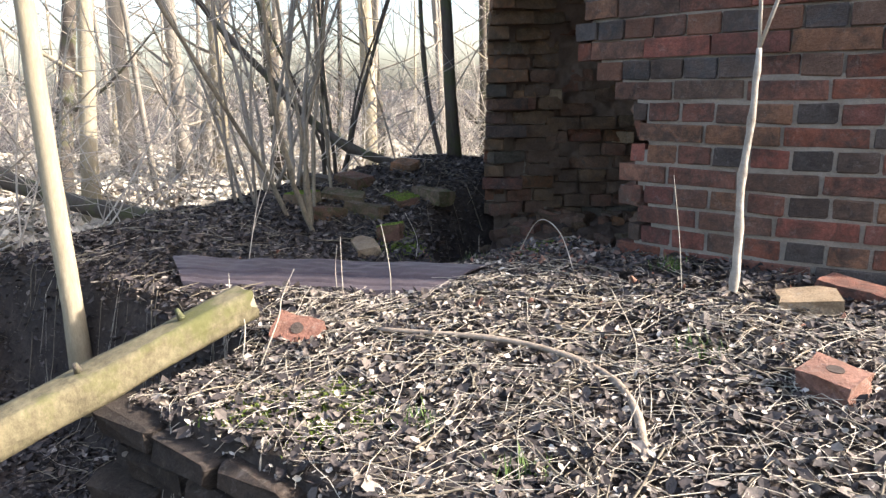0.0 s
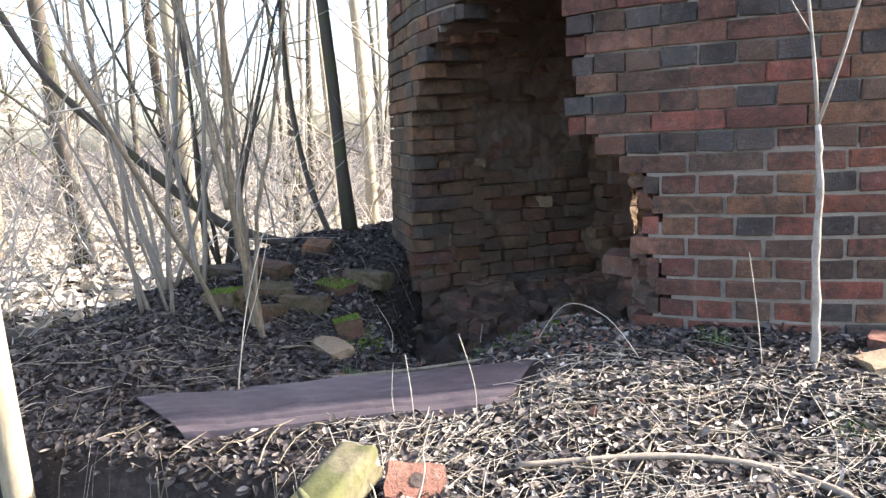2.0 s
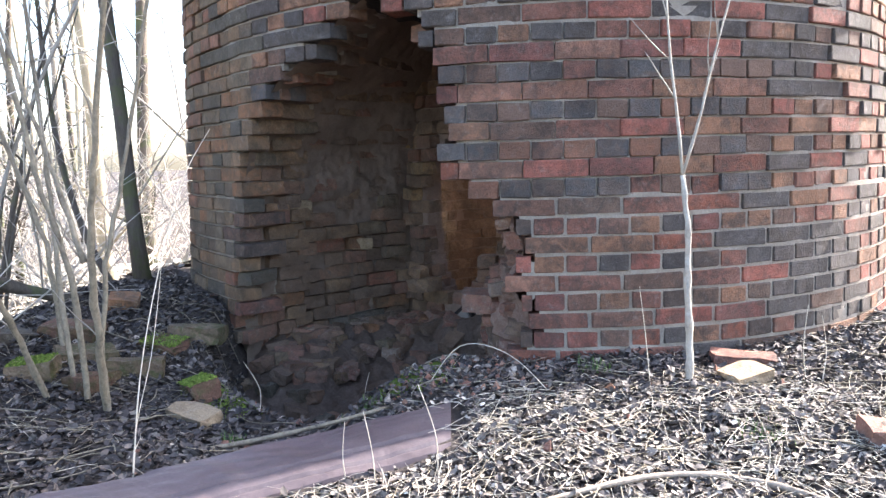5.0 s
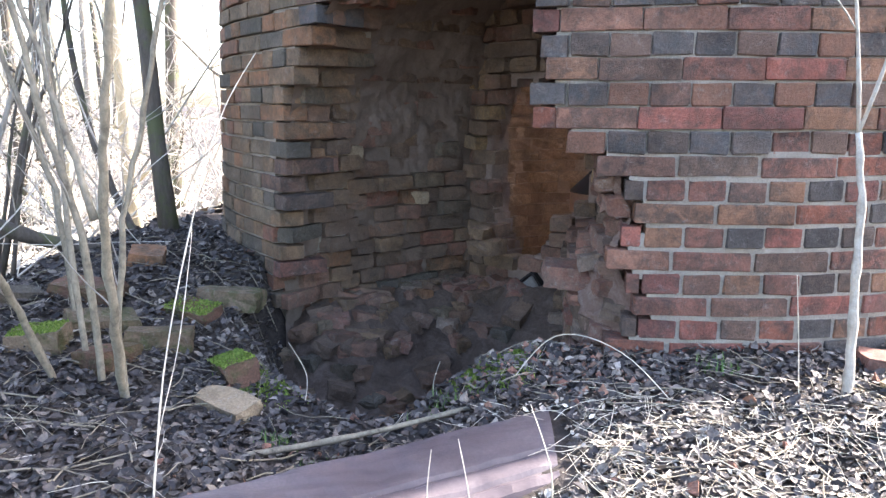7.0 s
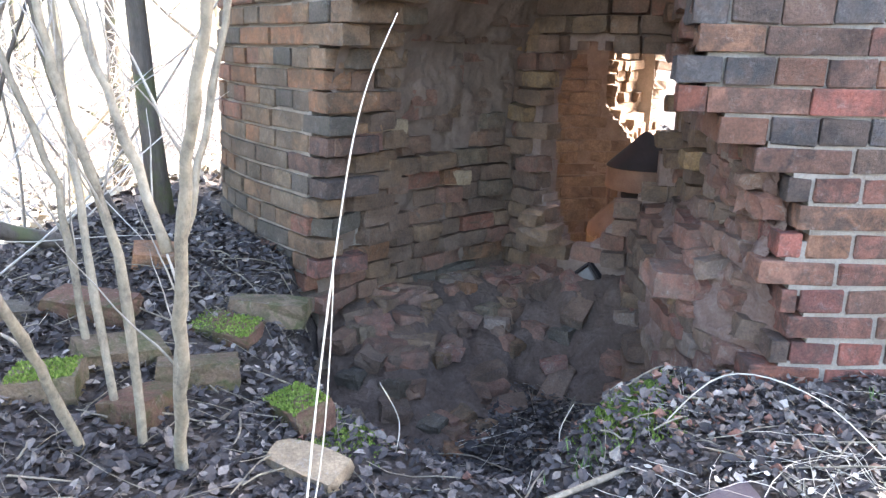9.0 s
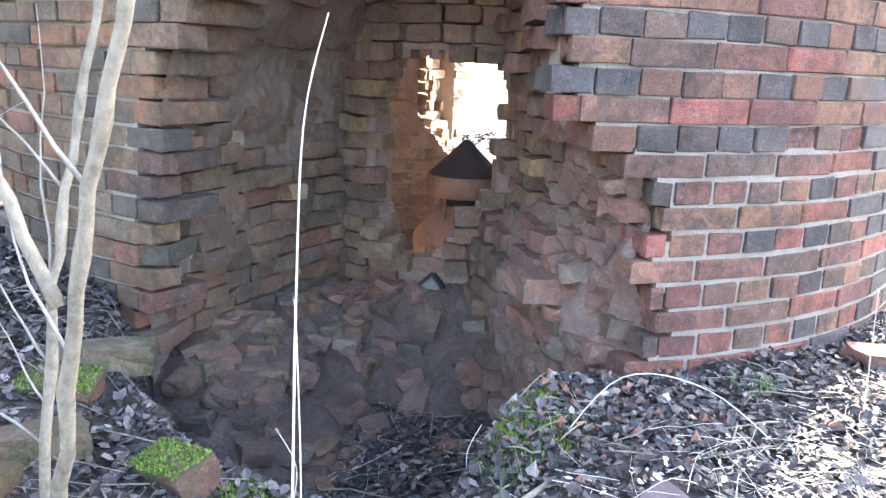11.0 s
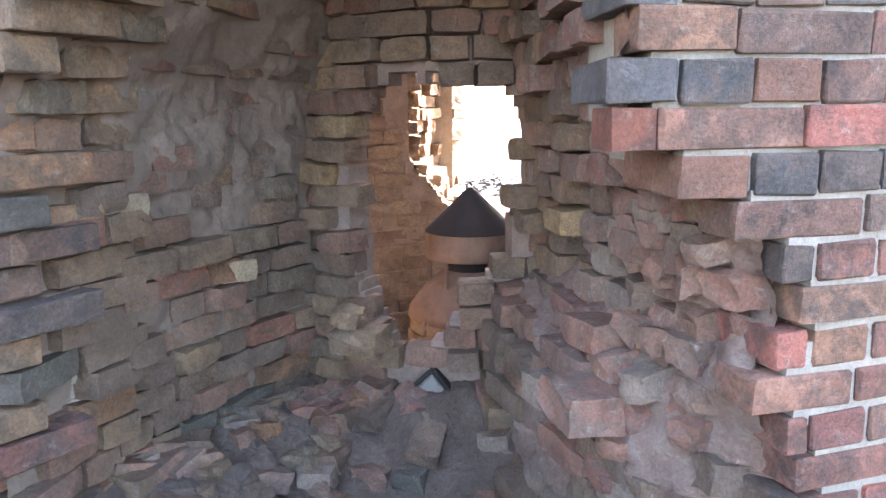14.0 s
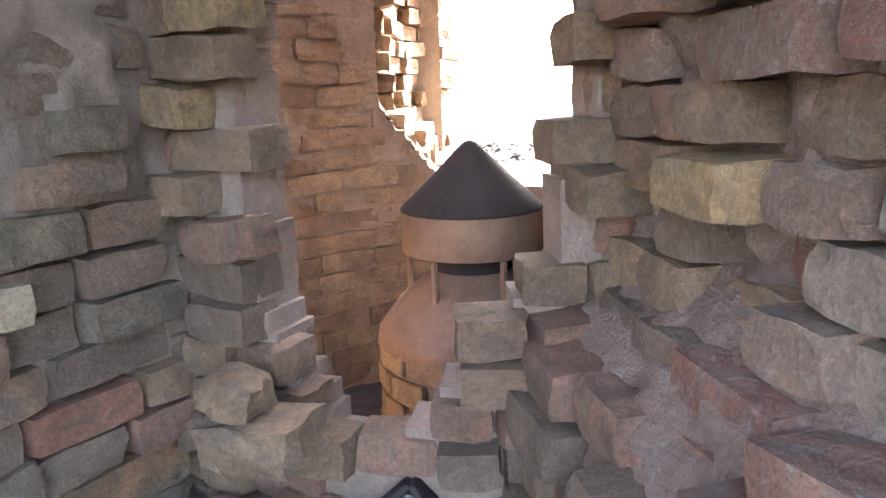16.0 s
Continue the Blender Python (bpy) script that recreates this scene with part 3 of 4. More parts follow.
def shaft_side():
    """The broken side of the far opening, from the shaft to the outer face."""
    verts, faces = [], []
    nr, nz = 24, 40
    for j in range(nz + 1):
        z = -0.2 + 1.95 * j / nz
        e0 = lerp_table(FAR_EDGE, z)
        for i in range(nr + 1):
            f = i / nr
            p = polar(R_SHAFT + 1.26 * f, e0 + (FAR_B - e0) * f, z)
            q = 0.05 * noise.noise(p * 6) + 0.03 * noise.noise(p * 15)
            verts.append(p + Vector((q, 0, 0)))
    for j in range(nz):
        for i in range(nr):
            a = j * (nr + 1) + i
            faces.append((a, a + 1, a + nr + 2, a + nr + 1))
    return verts, faces


far_side = tagged(raw("wall_far_opening", *shaft_side(), MAT_SHAFTCORE, True), "sunlit broken brick side of the far kiln opening", "wall", kind="structure")


# ---- cap in the shaft ----
def lathe(profile, sides=40, jitter=0.0, seed=0):
    rng = random.Random(seed)
    bm = bmesh.new()
    rings = []
    for r, z in profile:
        rings.append([bm.verts.new((r * math.cos(k * math.tau / sides) * (1 + rng.uniform(-jitter, jitter)), r * math.sin(k * math.tau / sides) * (1 + rng.uniform(-jitter, jitter)), z)) for k in range(sides)])
    for r0, r1 in zip(rings, rings[1:]):
        for k in range(sides):
            bm.faces.new((r0[k], r0[(k + 1) % sides], r1[(k + 1) % sides], r1[k]))
    return bm


def build_cowl():
    top = new("kiln_cowl")
    top.location = (CX + 0.01, CY + 0.02, -0.5)
    tagged(top, "rusted conical iron cowl on a brick pier in the shaft", "cowl")
    part("cone", lathe([(0.003, 0.984), (0.018, 0.979), (0.036, 0.962), (0.09, 0.908), (0.15, 0.850), (0.205, 0.797), (0.207, 0.790), (0.198, 0.787), (0.10, 0.88), (0.003, 0.965)]), MAT_CAP, top, "dark conical lid", True)
    part("skirt", lathe([(0.204, 0.795), (0.207, 0.675), (0.200, 0.670), (0.196, 0.79)]), MAT_RUST, top, "rusty brown band", True)
    for k in range(6):
        a = k * math.tau / 6 + 0.5
        bm = bmesh.new()
        tube(bm, [(0.185 * math.cos(a), 0.185 * math.sin(a), 0.50), (0.19 * math.cos(a), 0.19 * math.sin(a), 0.68)], [0.010, 0.010], 6)
        part("strut", bm, MAT_RUST, top)
    part("drum", lathe([(0.12, 0.50), (0.115, 0.66), (0.10, 0.70)]), MAT_CAP, top, "dark inner drum", True)
    part("lower_cone", lathe([(0.11, 0.62), (0.14, 0.60), (0.22, 0.525), (0.285, 0.445), (0.292, 0.405), (0.284, 0.40), (0.13, 0.55)]), MAT_RUST, top, "sloping rust-coloured shoulder", True)
    pier = part("pier", lathe([(0.272, 0.43), (0.275, 0.2), (0.275, 0.0)]), MAT_SHAFTCORE, top, "ochre brick pier", True)
    mesh = [brick_mesh(0.125, 0.05, 0.064, 900 + i, MAT_SHAFT) for i in range(3)]
    rng = random.Random(4)
    for j in range(5):
        for k in range(13):
            a = (k + 0.5 * (j % 2)) * math.tau / 13
            if math.sin(a) > 0.5:
                continue
            b = new("brick", mesh[rng.randrange(3)])
            b.parent = pier
            b.matrix_local = Matrix.Translation((0.262 * math.sin(a), -0.262 * math.cos(a), 0.385 - 0.077 * j)) @ pose(0, 0, 0, 0, 0, math.degrees(a))
    return top


cowl = build_cowl()


# ---- sheet, log, loose bricks ----
def build_sheet():
    """A long folded steel sheet that lies tilted on the litter: a broad web, two pressed grooves and a turned-down lip."""
    corners = [Vector((-1.668, -1.058, -0.02)), Vector((-1.342, -1.22, -0.06)), Vector((-0.50, -0.83, -0.045)), Vector((-0.475, -0.47, -0.005))]
    bm = bmesh.new()
    nx, ny = 60, 40
    grid = []
    for i in range(nx + 1):
        u = i / nx
        row = []
        for j in range(ny + 1):
            v = j / ny
            p = (corners[0] * (1 - u) + corners[3] * u) * (1 - v) + (corners[1] * (1 - u) + corners[2] * u) * v
            p.z += 0.012 * math.sin(v * math.pi) + 0.010 * noise.noise(Vector((u * 7, v * 2, 0))) + 0.004 * noise.noise(Vector((u * 23, v * 9, 4)))
            for groove in (0.56, 0.76):
                p.z -= 0.011 * math.exp(-(((v - groove) / 0.022) ** 2))
            if v > 0.9:
                p.z -= 0.05 * (v - 0.9) / 0.1 * (0.75 + 0.5 * noise.noise(Vector((u * 16, 0, 9))))
                p.y += 0.012 * (v - 0.9) / 0.1
            row.append(bm.verts.new(p))
        grid.append(row)
    for i in range(nx):
        for j in range(ny):
            bm.faces.new((grid[i][j], grid[i + 1][j], grid[i + 1][j + 1], grid[i][j + 1]))
    ext = bmesh.ops.extrude_face_region(bm, geom=bm.faces[:])
    for v in ext["geom"]:
        if isinstance(v, bmesh.types.BMVert):
            v.co.z -= 0.006
    ob = obj("steel_sheet", bm, MAT_SHEET, False)
    return tagged(ob, "long dull purple-brown grooved steel sheet lying on leaf litter", "sheet")


sheet = build_sheet()


def build_log():
    a, b = Vector((-0.68, -1.42, 0.045)), Vector((-0.98, -2.9, -0.42))
    bm = bmesh.new()
    d = (b - a)
    n = 26
    side = d.cross(Vector((0, 0, 1))).normalized()
    up = side.cross(d).normalized()
    rings = []

    def split(t, along):
        box = 1.0 / max(abs(math.cos(t)), abs(math.sin(t))) ** 0.8
        return box * (1 + 0.10 * noise.noise(Vector((math.cos(t) * 3, math.sin(t) * 3, along))) + 0.05 * noise.noise(Vector((math.cos(t) * 9, math.sin(t) * 9, along * 0.4))))

    for i in range(n + 1):
        c = a + d * i / n
        r = 0.054 + 0.012 * i / n
        ring = []
        for k in range(30):
            t = k * math.tau / 30
            ring.append(bm.verts.new(c + r * split(t, i * 0.35) * (math.cos(t) * side + 0.8 * math.sin(t) * up) + d.normalized() * (0.03 * noise.noise(Vector((t * 1.5, 4, 2))) if i == 0 else 0)))
        rings.append(ring)
    for r0, r1 in zip(rings, rings[1:]):
        for k in range(30):
            bm.faces.new((r0[k], r0[(k + 1) % 30], r1[(k + 1) % 30], r1[k]))
    root = new("log")
    tagged(root, "weathered mossy split log propped over the bank", "log")
    part("trunk", bm, MAT_LOG, root, "", True)
    for f0 in (0.12, 0.3, 0.5, 0.72):
        bm = bmesh.new()
        q = random.Random(int(f0 * 100))
        c0 = a + d * f0 + up * 0.045 + side * q.uniform(-0.03, 0.03)
        tube(bm, [c0, c0 + up * 0.03 + side * q.uniform(-0.03, 0.03)], [0.012, 0.006], 7)
        part("knot", bm, MAT_BARK_DARK, root, "dark branch stub", True)
    bm = bmesh.new()
    ring = [bm.verts.new(a - d.normalized() * 0.004 + 0.049 * split(k * math.tau / 30, 0) * (math.cos(k * math.tau / 30) * side + 0.8 * math.sin(k * math.tau / 30) * up)) for k in range(30)]
    bm.faces.new(ring)
    ext = bmesh.ops.extrude_face_region(bm, geom=bm.faces[:])
    for v in ext["geom"]:
        if isinstance(v, bmesh.types.BMVert):
            v.co += d.normalized() * 0.02
    part("cut_end", bm, MAT_BARK_PALE, root, "pale sawn end")
    return root


log = build_log()


def loose_brick(name, label, x, y, turn, mat, size=(0.24, 0.115, 0.066), tilt=(0, 0), sink=0.014, hole=False, moss=False, seed=0, dz=0.0):
    ob = new(name, crumbled_mesh(*size, seed, mat, 0.012))
    ob.matrix_world = pose(x, y, height(x, y) + size[2] / 2 - sink + dz, tilt[0], tilt[1], turn)
    tagged(ob, label, "brick")
    if hole:
        # No hole is cut: a solid dark plug gives the perforation's shaded inside.
        bm = bmesh.new()
        bmesh.ops.create_cone(bm, cap_ends=True, segments=20, radius1=0.019, radius2=0.019, depth=size[2] * 0.98)
        cut = part("hole", bm, MAT_PIT, ob, "round dark plug painted as the perforation's shaded inside")
        cut.location = (0, 0, 0.0035)
    if moss:
        rng = random.Random(seed)
        v, f = [], []
        for _ in range(1100):
            px, py = rng.uniform(-0.47, 0.47) * size[0], rng.uniform(-0.47, 0.47) * size[1]
            a, s = rng.uniform(0, 6.3), rng.uniform(0.003, 0.006)
            base = len(v)
            z = size[2] / 2 - 0.001 + rng.uniform(0, 0.006)
            v += [(px - s * math.cos(a), py - s * math.sin(a), z - 0.004), (px + s * math.cos(a), py + s * math.sin(a), z - 0.004), (px + rng.uniform(-s, s), py + rng.uniform(-s, s), z + s)]
            f.append((base, base + 1, base + 2))
        m = raw("moss", v, f, MAT_MOSS)
        m.parent = ob
        m["label"] = "bright green moss cushion"
    return ob


loose_brick("loose_brick", "rose-red perforated brick lying on leaf litter", 0.77, -0.93, -12, MAT_ROSE, (0.13, 0.115, 0.075), (4, 6), hole=True, seed=1)
loose_brick("loose_brick", "broken rose-red brick on leaf litter", 1.04, -1.0, 28, MAT_ROSE, (0.17, 0.115, 0.07), (-3, 5), seed=2)
loose_brick("loose_brick", "pale split brick beside the sapling", 0.60, -0.40, 20, MAT_PALE, (0.17, 0.12, 0.066), (6, -8), seed=3)
loose_brick("loose_brick", "brown-red brick half sunk in litter by the wall", 0.70, -0.18, -14, MAT_MIX, (0.24, 0.12, 0.066), (2, 3), seed=4)
loose_brick("loose_brick", "brown perforated brick against the log", -0.60, -1.30, 24, MAT_ROSE, (0.15, 0.10, 0.07), (42, 12), hole=True, seed=5, dz=0.0)
RUBBLE = [
    ("pale ochre brick block in leaf litter", -1.44, -0.17, -32, MAT_PALE, (0.20, 0.11, 0.07), (4, 5), False),
    ("weathered brick with a mossy top", -1.47, 0.06, -58, MAT_MOSSY, (0.20, 0.12, 0.085), (10, -8), True),
    ("weathered brown brick on the bank", -1.60, 0.55, -10, MAT_MOSSY, (0.26, 0.12, 0.085), (-4, 3), False),
    ("flat brick under a green moss cushion", -1.72, 0.42, -18, MAT_MOSSY, (0.21, 0.14, 0.05), (6, 4), True),
    ("ochre brick stub at the wall foot", -1.30, 0.38, 35, MAT_WEATHERED, (0.11, 0.11, 0.085), (3, 3), False),
    ("lichen-grey brick between shrub stems", -1.76, 0.18, 12, MAT_MOSSY, (0.23, 0.12, 0.08), (-6, 5), False),
    ("mossy brick leaning on rubble", -1.98, 0.22, 34, MAT_MOSSY, (0.24, 0.12, 0.075), (12, 8), False),
    ("brick end capped with green moss", -2.10, 0.02, 4, MAT_MOSSY, (0.17, 0.13, 0.09), (2, -4), True),
    ("broad weathered brick on the mound", -2.12, 0.45, -14, MAT_MOSSY, (0.27, 0.13, 0.075), (8, 3), False),
    ("weathered brick on the mound", -2.38, 0.40, 48, MAT_WEATHERED, (0.24, 0.12, 0.08), (5, 9), False),
    ("grey-brown brick below the mound", -1.86, -0.02, 70, MAT_MOSSY, (0.19, 0.12, 0.08), (-5, 6), False),
    ("round brown stone near the wall", -2.02, 0.80, 15, MAT_WEATHERED, (0.15, 0.13, 0.08), (10, 6), False),
]
for n, (label, x, y, turn, mat, size, tilt, moss) in enumerate(RUBBLE):
    tagged(loose_brick("loose_brick", label, x, y, turn, mat, size, tilt, sink=0.026, moss=moss, seed=40 + n), group="bricks beside the opening")


def bank_edge():
    """Bricks of the retaining edge where the platform drops."""
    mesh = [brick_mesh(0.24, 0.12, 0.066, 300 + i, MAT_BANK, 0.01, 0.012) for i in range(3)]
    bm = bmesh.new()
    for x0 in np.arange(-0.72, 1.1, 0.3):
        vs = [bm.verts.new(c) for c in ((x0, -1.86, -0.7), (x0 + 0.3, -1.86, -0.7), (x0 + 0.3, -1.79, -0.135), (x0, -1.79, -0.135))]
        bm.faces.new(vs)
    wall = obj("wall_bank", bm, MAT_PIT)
    tagged(wall, "earthy brick retaining edge of the platform, shade put into its bricks", "wall", kind="structure")
    rng = random.Random(8)
    for j in range(5):
        for i in range(8):
            b = new("brick", mesh[rng.randrange(3)])
            b.parent = wall
            x = -0.62 + 0.255 * i + (0.12 if j % 2 else 0)
            b.matrix_local = pose(x, -1.80 - 0.012 * j + rng.uniform(-0.02, 0.02), -0.17 - 0.085 * j, rng.gauss(0, 3), rng.gauss(0, 3), rng.gauss(0, 5))


bank_edge()


# ---- sapling, canes, shrubs, trees ----
def build_sapling():
    rng = random.Random(3)
    root = new("sapling")
    root.location = (0.388, -0.417, height(0.388, -0.417) - 0.02)
    tagged(root, "thin pale-barked sapling with a high fork", "tree")
    stem = [Vector((0, 0, 0)), Vector((0.0, 0.012, 0.2)), Vector((-0.004, 0.02, 0.4)), Vector((0.006, 0.05, 0.6)), Vector((-0.002, 0.085, 0.765))]
    bm = bmesh.new()
    fine = [stem[i].lerp(stem[i + 1], k / 5) + Vector((rng.gauss(0, 0.0012), rng.gauss(0, 0.0012), 0)) for i in range(4) for k in range(5)] + [stem[-1]]
    tube(bm, fine, [(0.0140 - 0.0050 * i / 20) * (1.22 if i % 4 == 2 else 0.96) for i in range(21)], 8)
    part("trunk", bm, MAT_SAPLING, root, "", True)
    fork = stem[-1]
    for d, l in (((-0.13, 0.1, 1.0), 0.95), ((0.30, -0.05, 1.0), 0.85)):
        pts = wander(fork, d, l, 7, 0.07, rng, 0.03)
        bm = bmesh.new()
        tube(bm, pts, [0.0058 * (1 - 0.65 * i / 7) * (1.2 if i % 2 else 1) for i in range(8)], 6)
        br = part("branch", bm, MAT_SAPLING, root, "", True)
        for q in range(3):
            bm = bmesh.new()
            s = pts[2 + q]
            tube(bm, wander(s, (rng.uniform(-0.8, 0.8), rng.uniform(-0.5, 0.5), 1), 0.22, 4, 0.15, rng), [0.003, 0.0025, 0.002, 0.0015, 0.001], 4)
            part("twig", bm, MAT_SAPLING, br, "", True)
    return root


build_sapling()


def cane(label, pts, r0, r1, mat=MAT_CANE, name="dry_cane"):
    """A single dry stem through the given points, rounded off."""
    pts = [Vector(p) for p in pts]
    fine = []
    for i in range(len(pts) - 1):
        p0, p1, p2, p3 = pts[max(i - 1, 0)], pts[i], pts[i + 1], pts[min(i + 2, len(pts) - 1)]
        for k in range(6):
            t = k / 6
            fine.append(0.5 * ((2 * p1) + (p2 - p0) * t + (2 * p0 - 5 * p1 + 4 * p2 - p3) * t * t + (3 * p1 - p0 - 3 * p2 + p3) * t ** 3))
    fine.append(pts[-1])
    n = len(fine) - 1
    bm = bmesh.new()
    tube(bm, fine, [(r0 + (r1 - r0) * i / n) * (1.25 if i % 5 == 0 else 1.0) for i in range(n + 1)], 6)
    return tagged(obj(name, bm, mat, True), label, "stem")


cane("tall bare cane bending over the opening", [(-1.42, -0.90, -0.22), (-1.39, -0.81, 0.23), (-1.341, -0.651, 0.602), (-1.30, -0.54, 0.80), (-1.237, -0.44, 0.945)], 0.0021, 0.0011)
cane("short bare cane beside a taller one", [(-1.418, -0.897, -0.22), (-1.404, -0.85, 0.06), (-1.368, -0.77, 0.28), (-1.352, -0.695, 0.48), (-1.350, -0.67, 0.56)], 0.0014, 0.0008)
cane("arched dry bramble stem", [(-0.56, -0.18, -0.06), (-0.42, -0.24, 0.13), (-0.25, -0.36, 0.12), (-0.10, -0.50, -0.02), (-0.06, -0.54, -0.05)], 0.0019, 0.0012)
for x, y, dx, dy, h in ((-0.86, -1.50, 0.30, 0.06, 0.20), (-0.60, -1.52, -0.16, 0.10, 0.26), (-0.56, -1.50, 0.05, 0.12, 0.30), (-0.98, -1.72, 0.34, 0.16, 0.24), (-1.08, -1.45, -0.10, 0.2, 0.28), (-1.2, -1.6, 0.2, 0.1, 0.22)):
    rng = random.Random(int(x * 1000))
    g = height(x, y) - 0.02
    bend = rng.uniform(-0.04, 0.04)
    cane("thin pale bare twig standing beside the log", [(x, y, g), (x + dx * 0.4 + bend, y + dy * 0.5, g + h * 0.55), (x + dx * 0.7, y + dy * 0.7, g + h * 0.75), (x + dx, y + dy, g + h)], 0.0022, 0.0009, name="bare_twig")
for x, y, h in ((0.24, -0.44, 0.40), (0.82, -0.42, 0.30), (0.86, -0.44, 0.27), (0.35, -1.05, 0.25), (-0.72, -1.0, 0.24), (-0.55, -0.95, 0.3), (-0.8, -0.95, 0.2), (-1.22, -0.05, 0.25), (-0.78, -0.12, 0.18)):
    rng = random.Random(int(x * 100) + 7)
    g = height(x, y) - 0.03
    cane("thin dry weed stalk in the litter", [(x, y, g), (x + rng.uniform(-0.02, 0.02), y, g + h * 0.5), (x + rng.uniform(-0.06, 0.06), y + rng.uniform(-0.03, 0.03), g + h)], 0.0018, 0.0009, name="weed_stalk")
cane("long fallen branch across the litter", [(-0.37, -1.20, -0.04), (0.0, -1.08, -0.03), (0.25, -1.07, -0.05), (0.42, -1.20, -0.06), (0.55, -1.42, -0.08)], 0.007, 0.011, MAT_TWIG, "fallen_branch")
cane("pale fallen branch in front of the sheet", [(-1.62, -0.62, -0.10), (-1.30, -0.50, -0.12), (-0.95, -0.42, -0.09), (-0.6, -0.30, -0.05)], 0.012, 0.006, MAT_STEM, "fallen_branch")
cane("slender fallen branch on the platform", [(0.55, -0.95, -0.06), (0.85, -1.10, -0.06), (1.25, -1.25, -0.07)], 0.008, 0.005, MAT_TWIG, "fallen_branch")


def build_shrub(label, x, y, stems, seed, tall=2.2, spread=0.22, r=0.016, mat=MAT_BARK):
    rng = random.Random(seed)
    root = new("shrub")
    root.location = (x, y, height(x, y) - 0.03)
    tagged(root, label, "shrub")
    for _ in range(stems):
        d = Vector((rng.uniform(-spread, spread), rng.uniform(-spread, spread), 1))
        l = tall * rng.uniform(0.6, 1.1)
        pts = wander((rng.uniform(-0.09, 0.09), rng.uniform(-0.07, 0.07), 0), d, l, 12, 0.09, rng, 0.02)
        rr = r * rng.uniform(0.55, 1.1)
        bm = bmesh.new()
        tube(bm, pts, [rr * (1 - 0.72 * i / 12) * (1.12 if i % 3 == 0 else 1) for i in range(13)], 7)
        st = part("stem", bm, mat, root, "", True)
        for i in range(3, 12):
            if rng.random() < 0.75:
                bm = bmesh.new()
                tube(bm, wander(pts[i], (rng.uniform(-1, 1), rng.uniform(-1, 1), 0.9), l * rng.uniform(0.12, 0.34), 6, 0.16, rng, 0.03), [rr * 0.36 * (1 - 0.13 * q) for q in range(7)], 4)
                part("twig", bm, mat, st, "", True)
    return root


def stem_shrub(label, stems):
    """A shrub of known stems, each with side twigs."""
    rng = random.Random(77)
    root = new("shrub")
    tagged(root, label, "shrub")
    for pts, r0, r1 in stems:
        pts = [Vector(p) for p in pts]
        end = pts[-1] + (pts[-1] - pts[-2]) * 3.0
        pts.append(end)
        fine = []
        for i in range(len(pts) - 1):
            for k in range(5):
                fine.append(pts[i].lerp(pts[i + 1], k / 5) + Vector((rng.gauss(0, 0.002), rng.gauss(0, 0.002), 0)))
        fine.append(end)
        n = len(fine) - 1
        bm = bmesh.new()
        tube(bm, fine, [(r0 + (r1 - r0) * i / n) * (1.18 if i % 4 == 0 else 1) for i in range(n + 1)], 8)
        st = part("stem", bm, MAT_STEM, root, "", True)
        for i in range(6, n):
            if rng.random() < 0.4:
                bm = bmesh.new()
                tube(bm, wander(fine[i], (rng.uniform(-1, 0.3), rng.uniform(-0.3, 1), 0.9), rng.uniform(0.15, 0.5), 6, 0.16, rng, 0.03), [r1 * 0.5 * (1 - 0.13 * q) for q in range(7)], 4)
                part("twig", bm, MAT_BARK, st, "", True)
    return root


stem_shrub("many-stemmed pale bare shrub in front of the kiln", [
    ([(-1.75, -0.17, -0.20), (-1.665, -0.40, 0.20), (-1.625, -0.51, 0.50), (-1.58, -0.57, 0.75), (-1.53, -0.62, 0.95)], 0.0135, 0.008),
    ([(-1.64, -0.52, 0.53), (-1.73, -0.45, 0.77), (-1.80, -0.40, 0.95)], 0.010, 0.006),
    ([(-1.82, -0.15, -0.22), (-1.82, -0.20, 0.44), (-1.90, -0.20, 0.74), (-1.94, -0.20, 0.96)], 0.012, 0.007),
    ([(-1.88, -0.10, -0.22), (-1.96, 0.0, 0.41), (-2.01, 0.10, 0.72), (-2.02, 0.10, 0.98)], 0.011, 0.007),
    ([(-1.92, -0.15, -0.22), (-1.96, -0.30, 0.19), (-1.96, -0.45, 0.42)], 0.012, 0.009),
    ([(-1.71, -0.25, -0.18), (-1.70, -0.30, 0.15), (-1.66, -0.30, 0.5), (-1.61, -0.25, 0.75), (-1.56, -0.25, 0.97)], 0.010, 0.006),
    ([(-2.04, 0.2, -0.15), (-2.06, 0.2, 0.09), (-2.09, 0.2, 0.52), (-2.19, 0.2, 0.86)], 0.012, 0.007),
])
build_shrub("bare shrub of thin grey stems", -2.32, -0.15, 4, 22, 2.0, 0.30, 0.012)
build_shrub("bare hazel shrub on the bank", -2.45, 0.15, 6, 23, 2.6, 0.34, 0.018, MAT_BARK)
build_shrub("bare shrub on the mound's crest", -2.75, 0.9, 6, 24, 2.6, 0.32, 0.016, MAT_BARK_DARK)


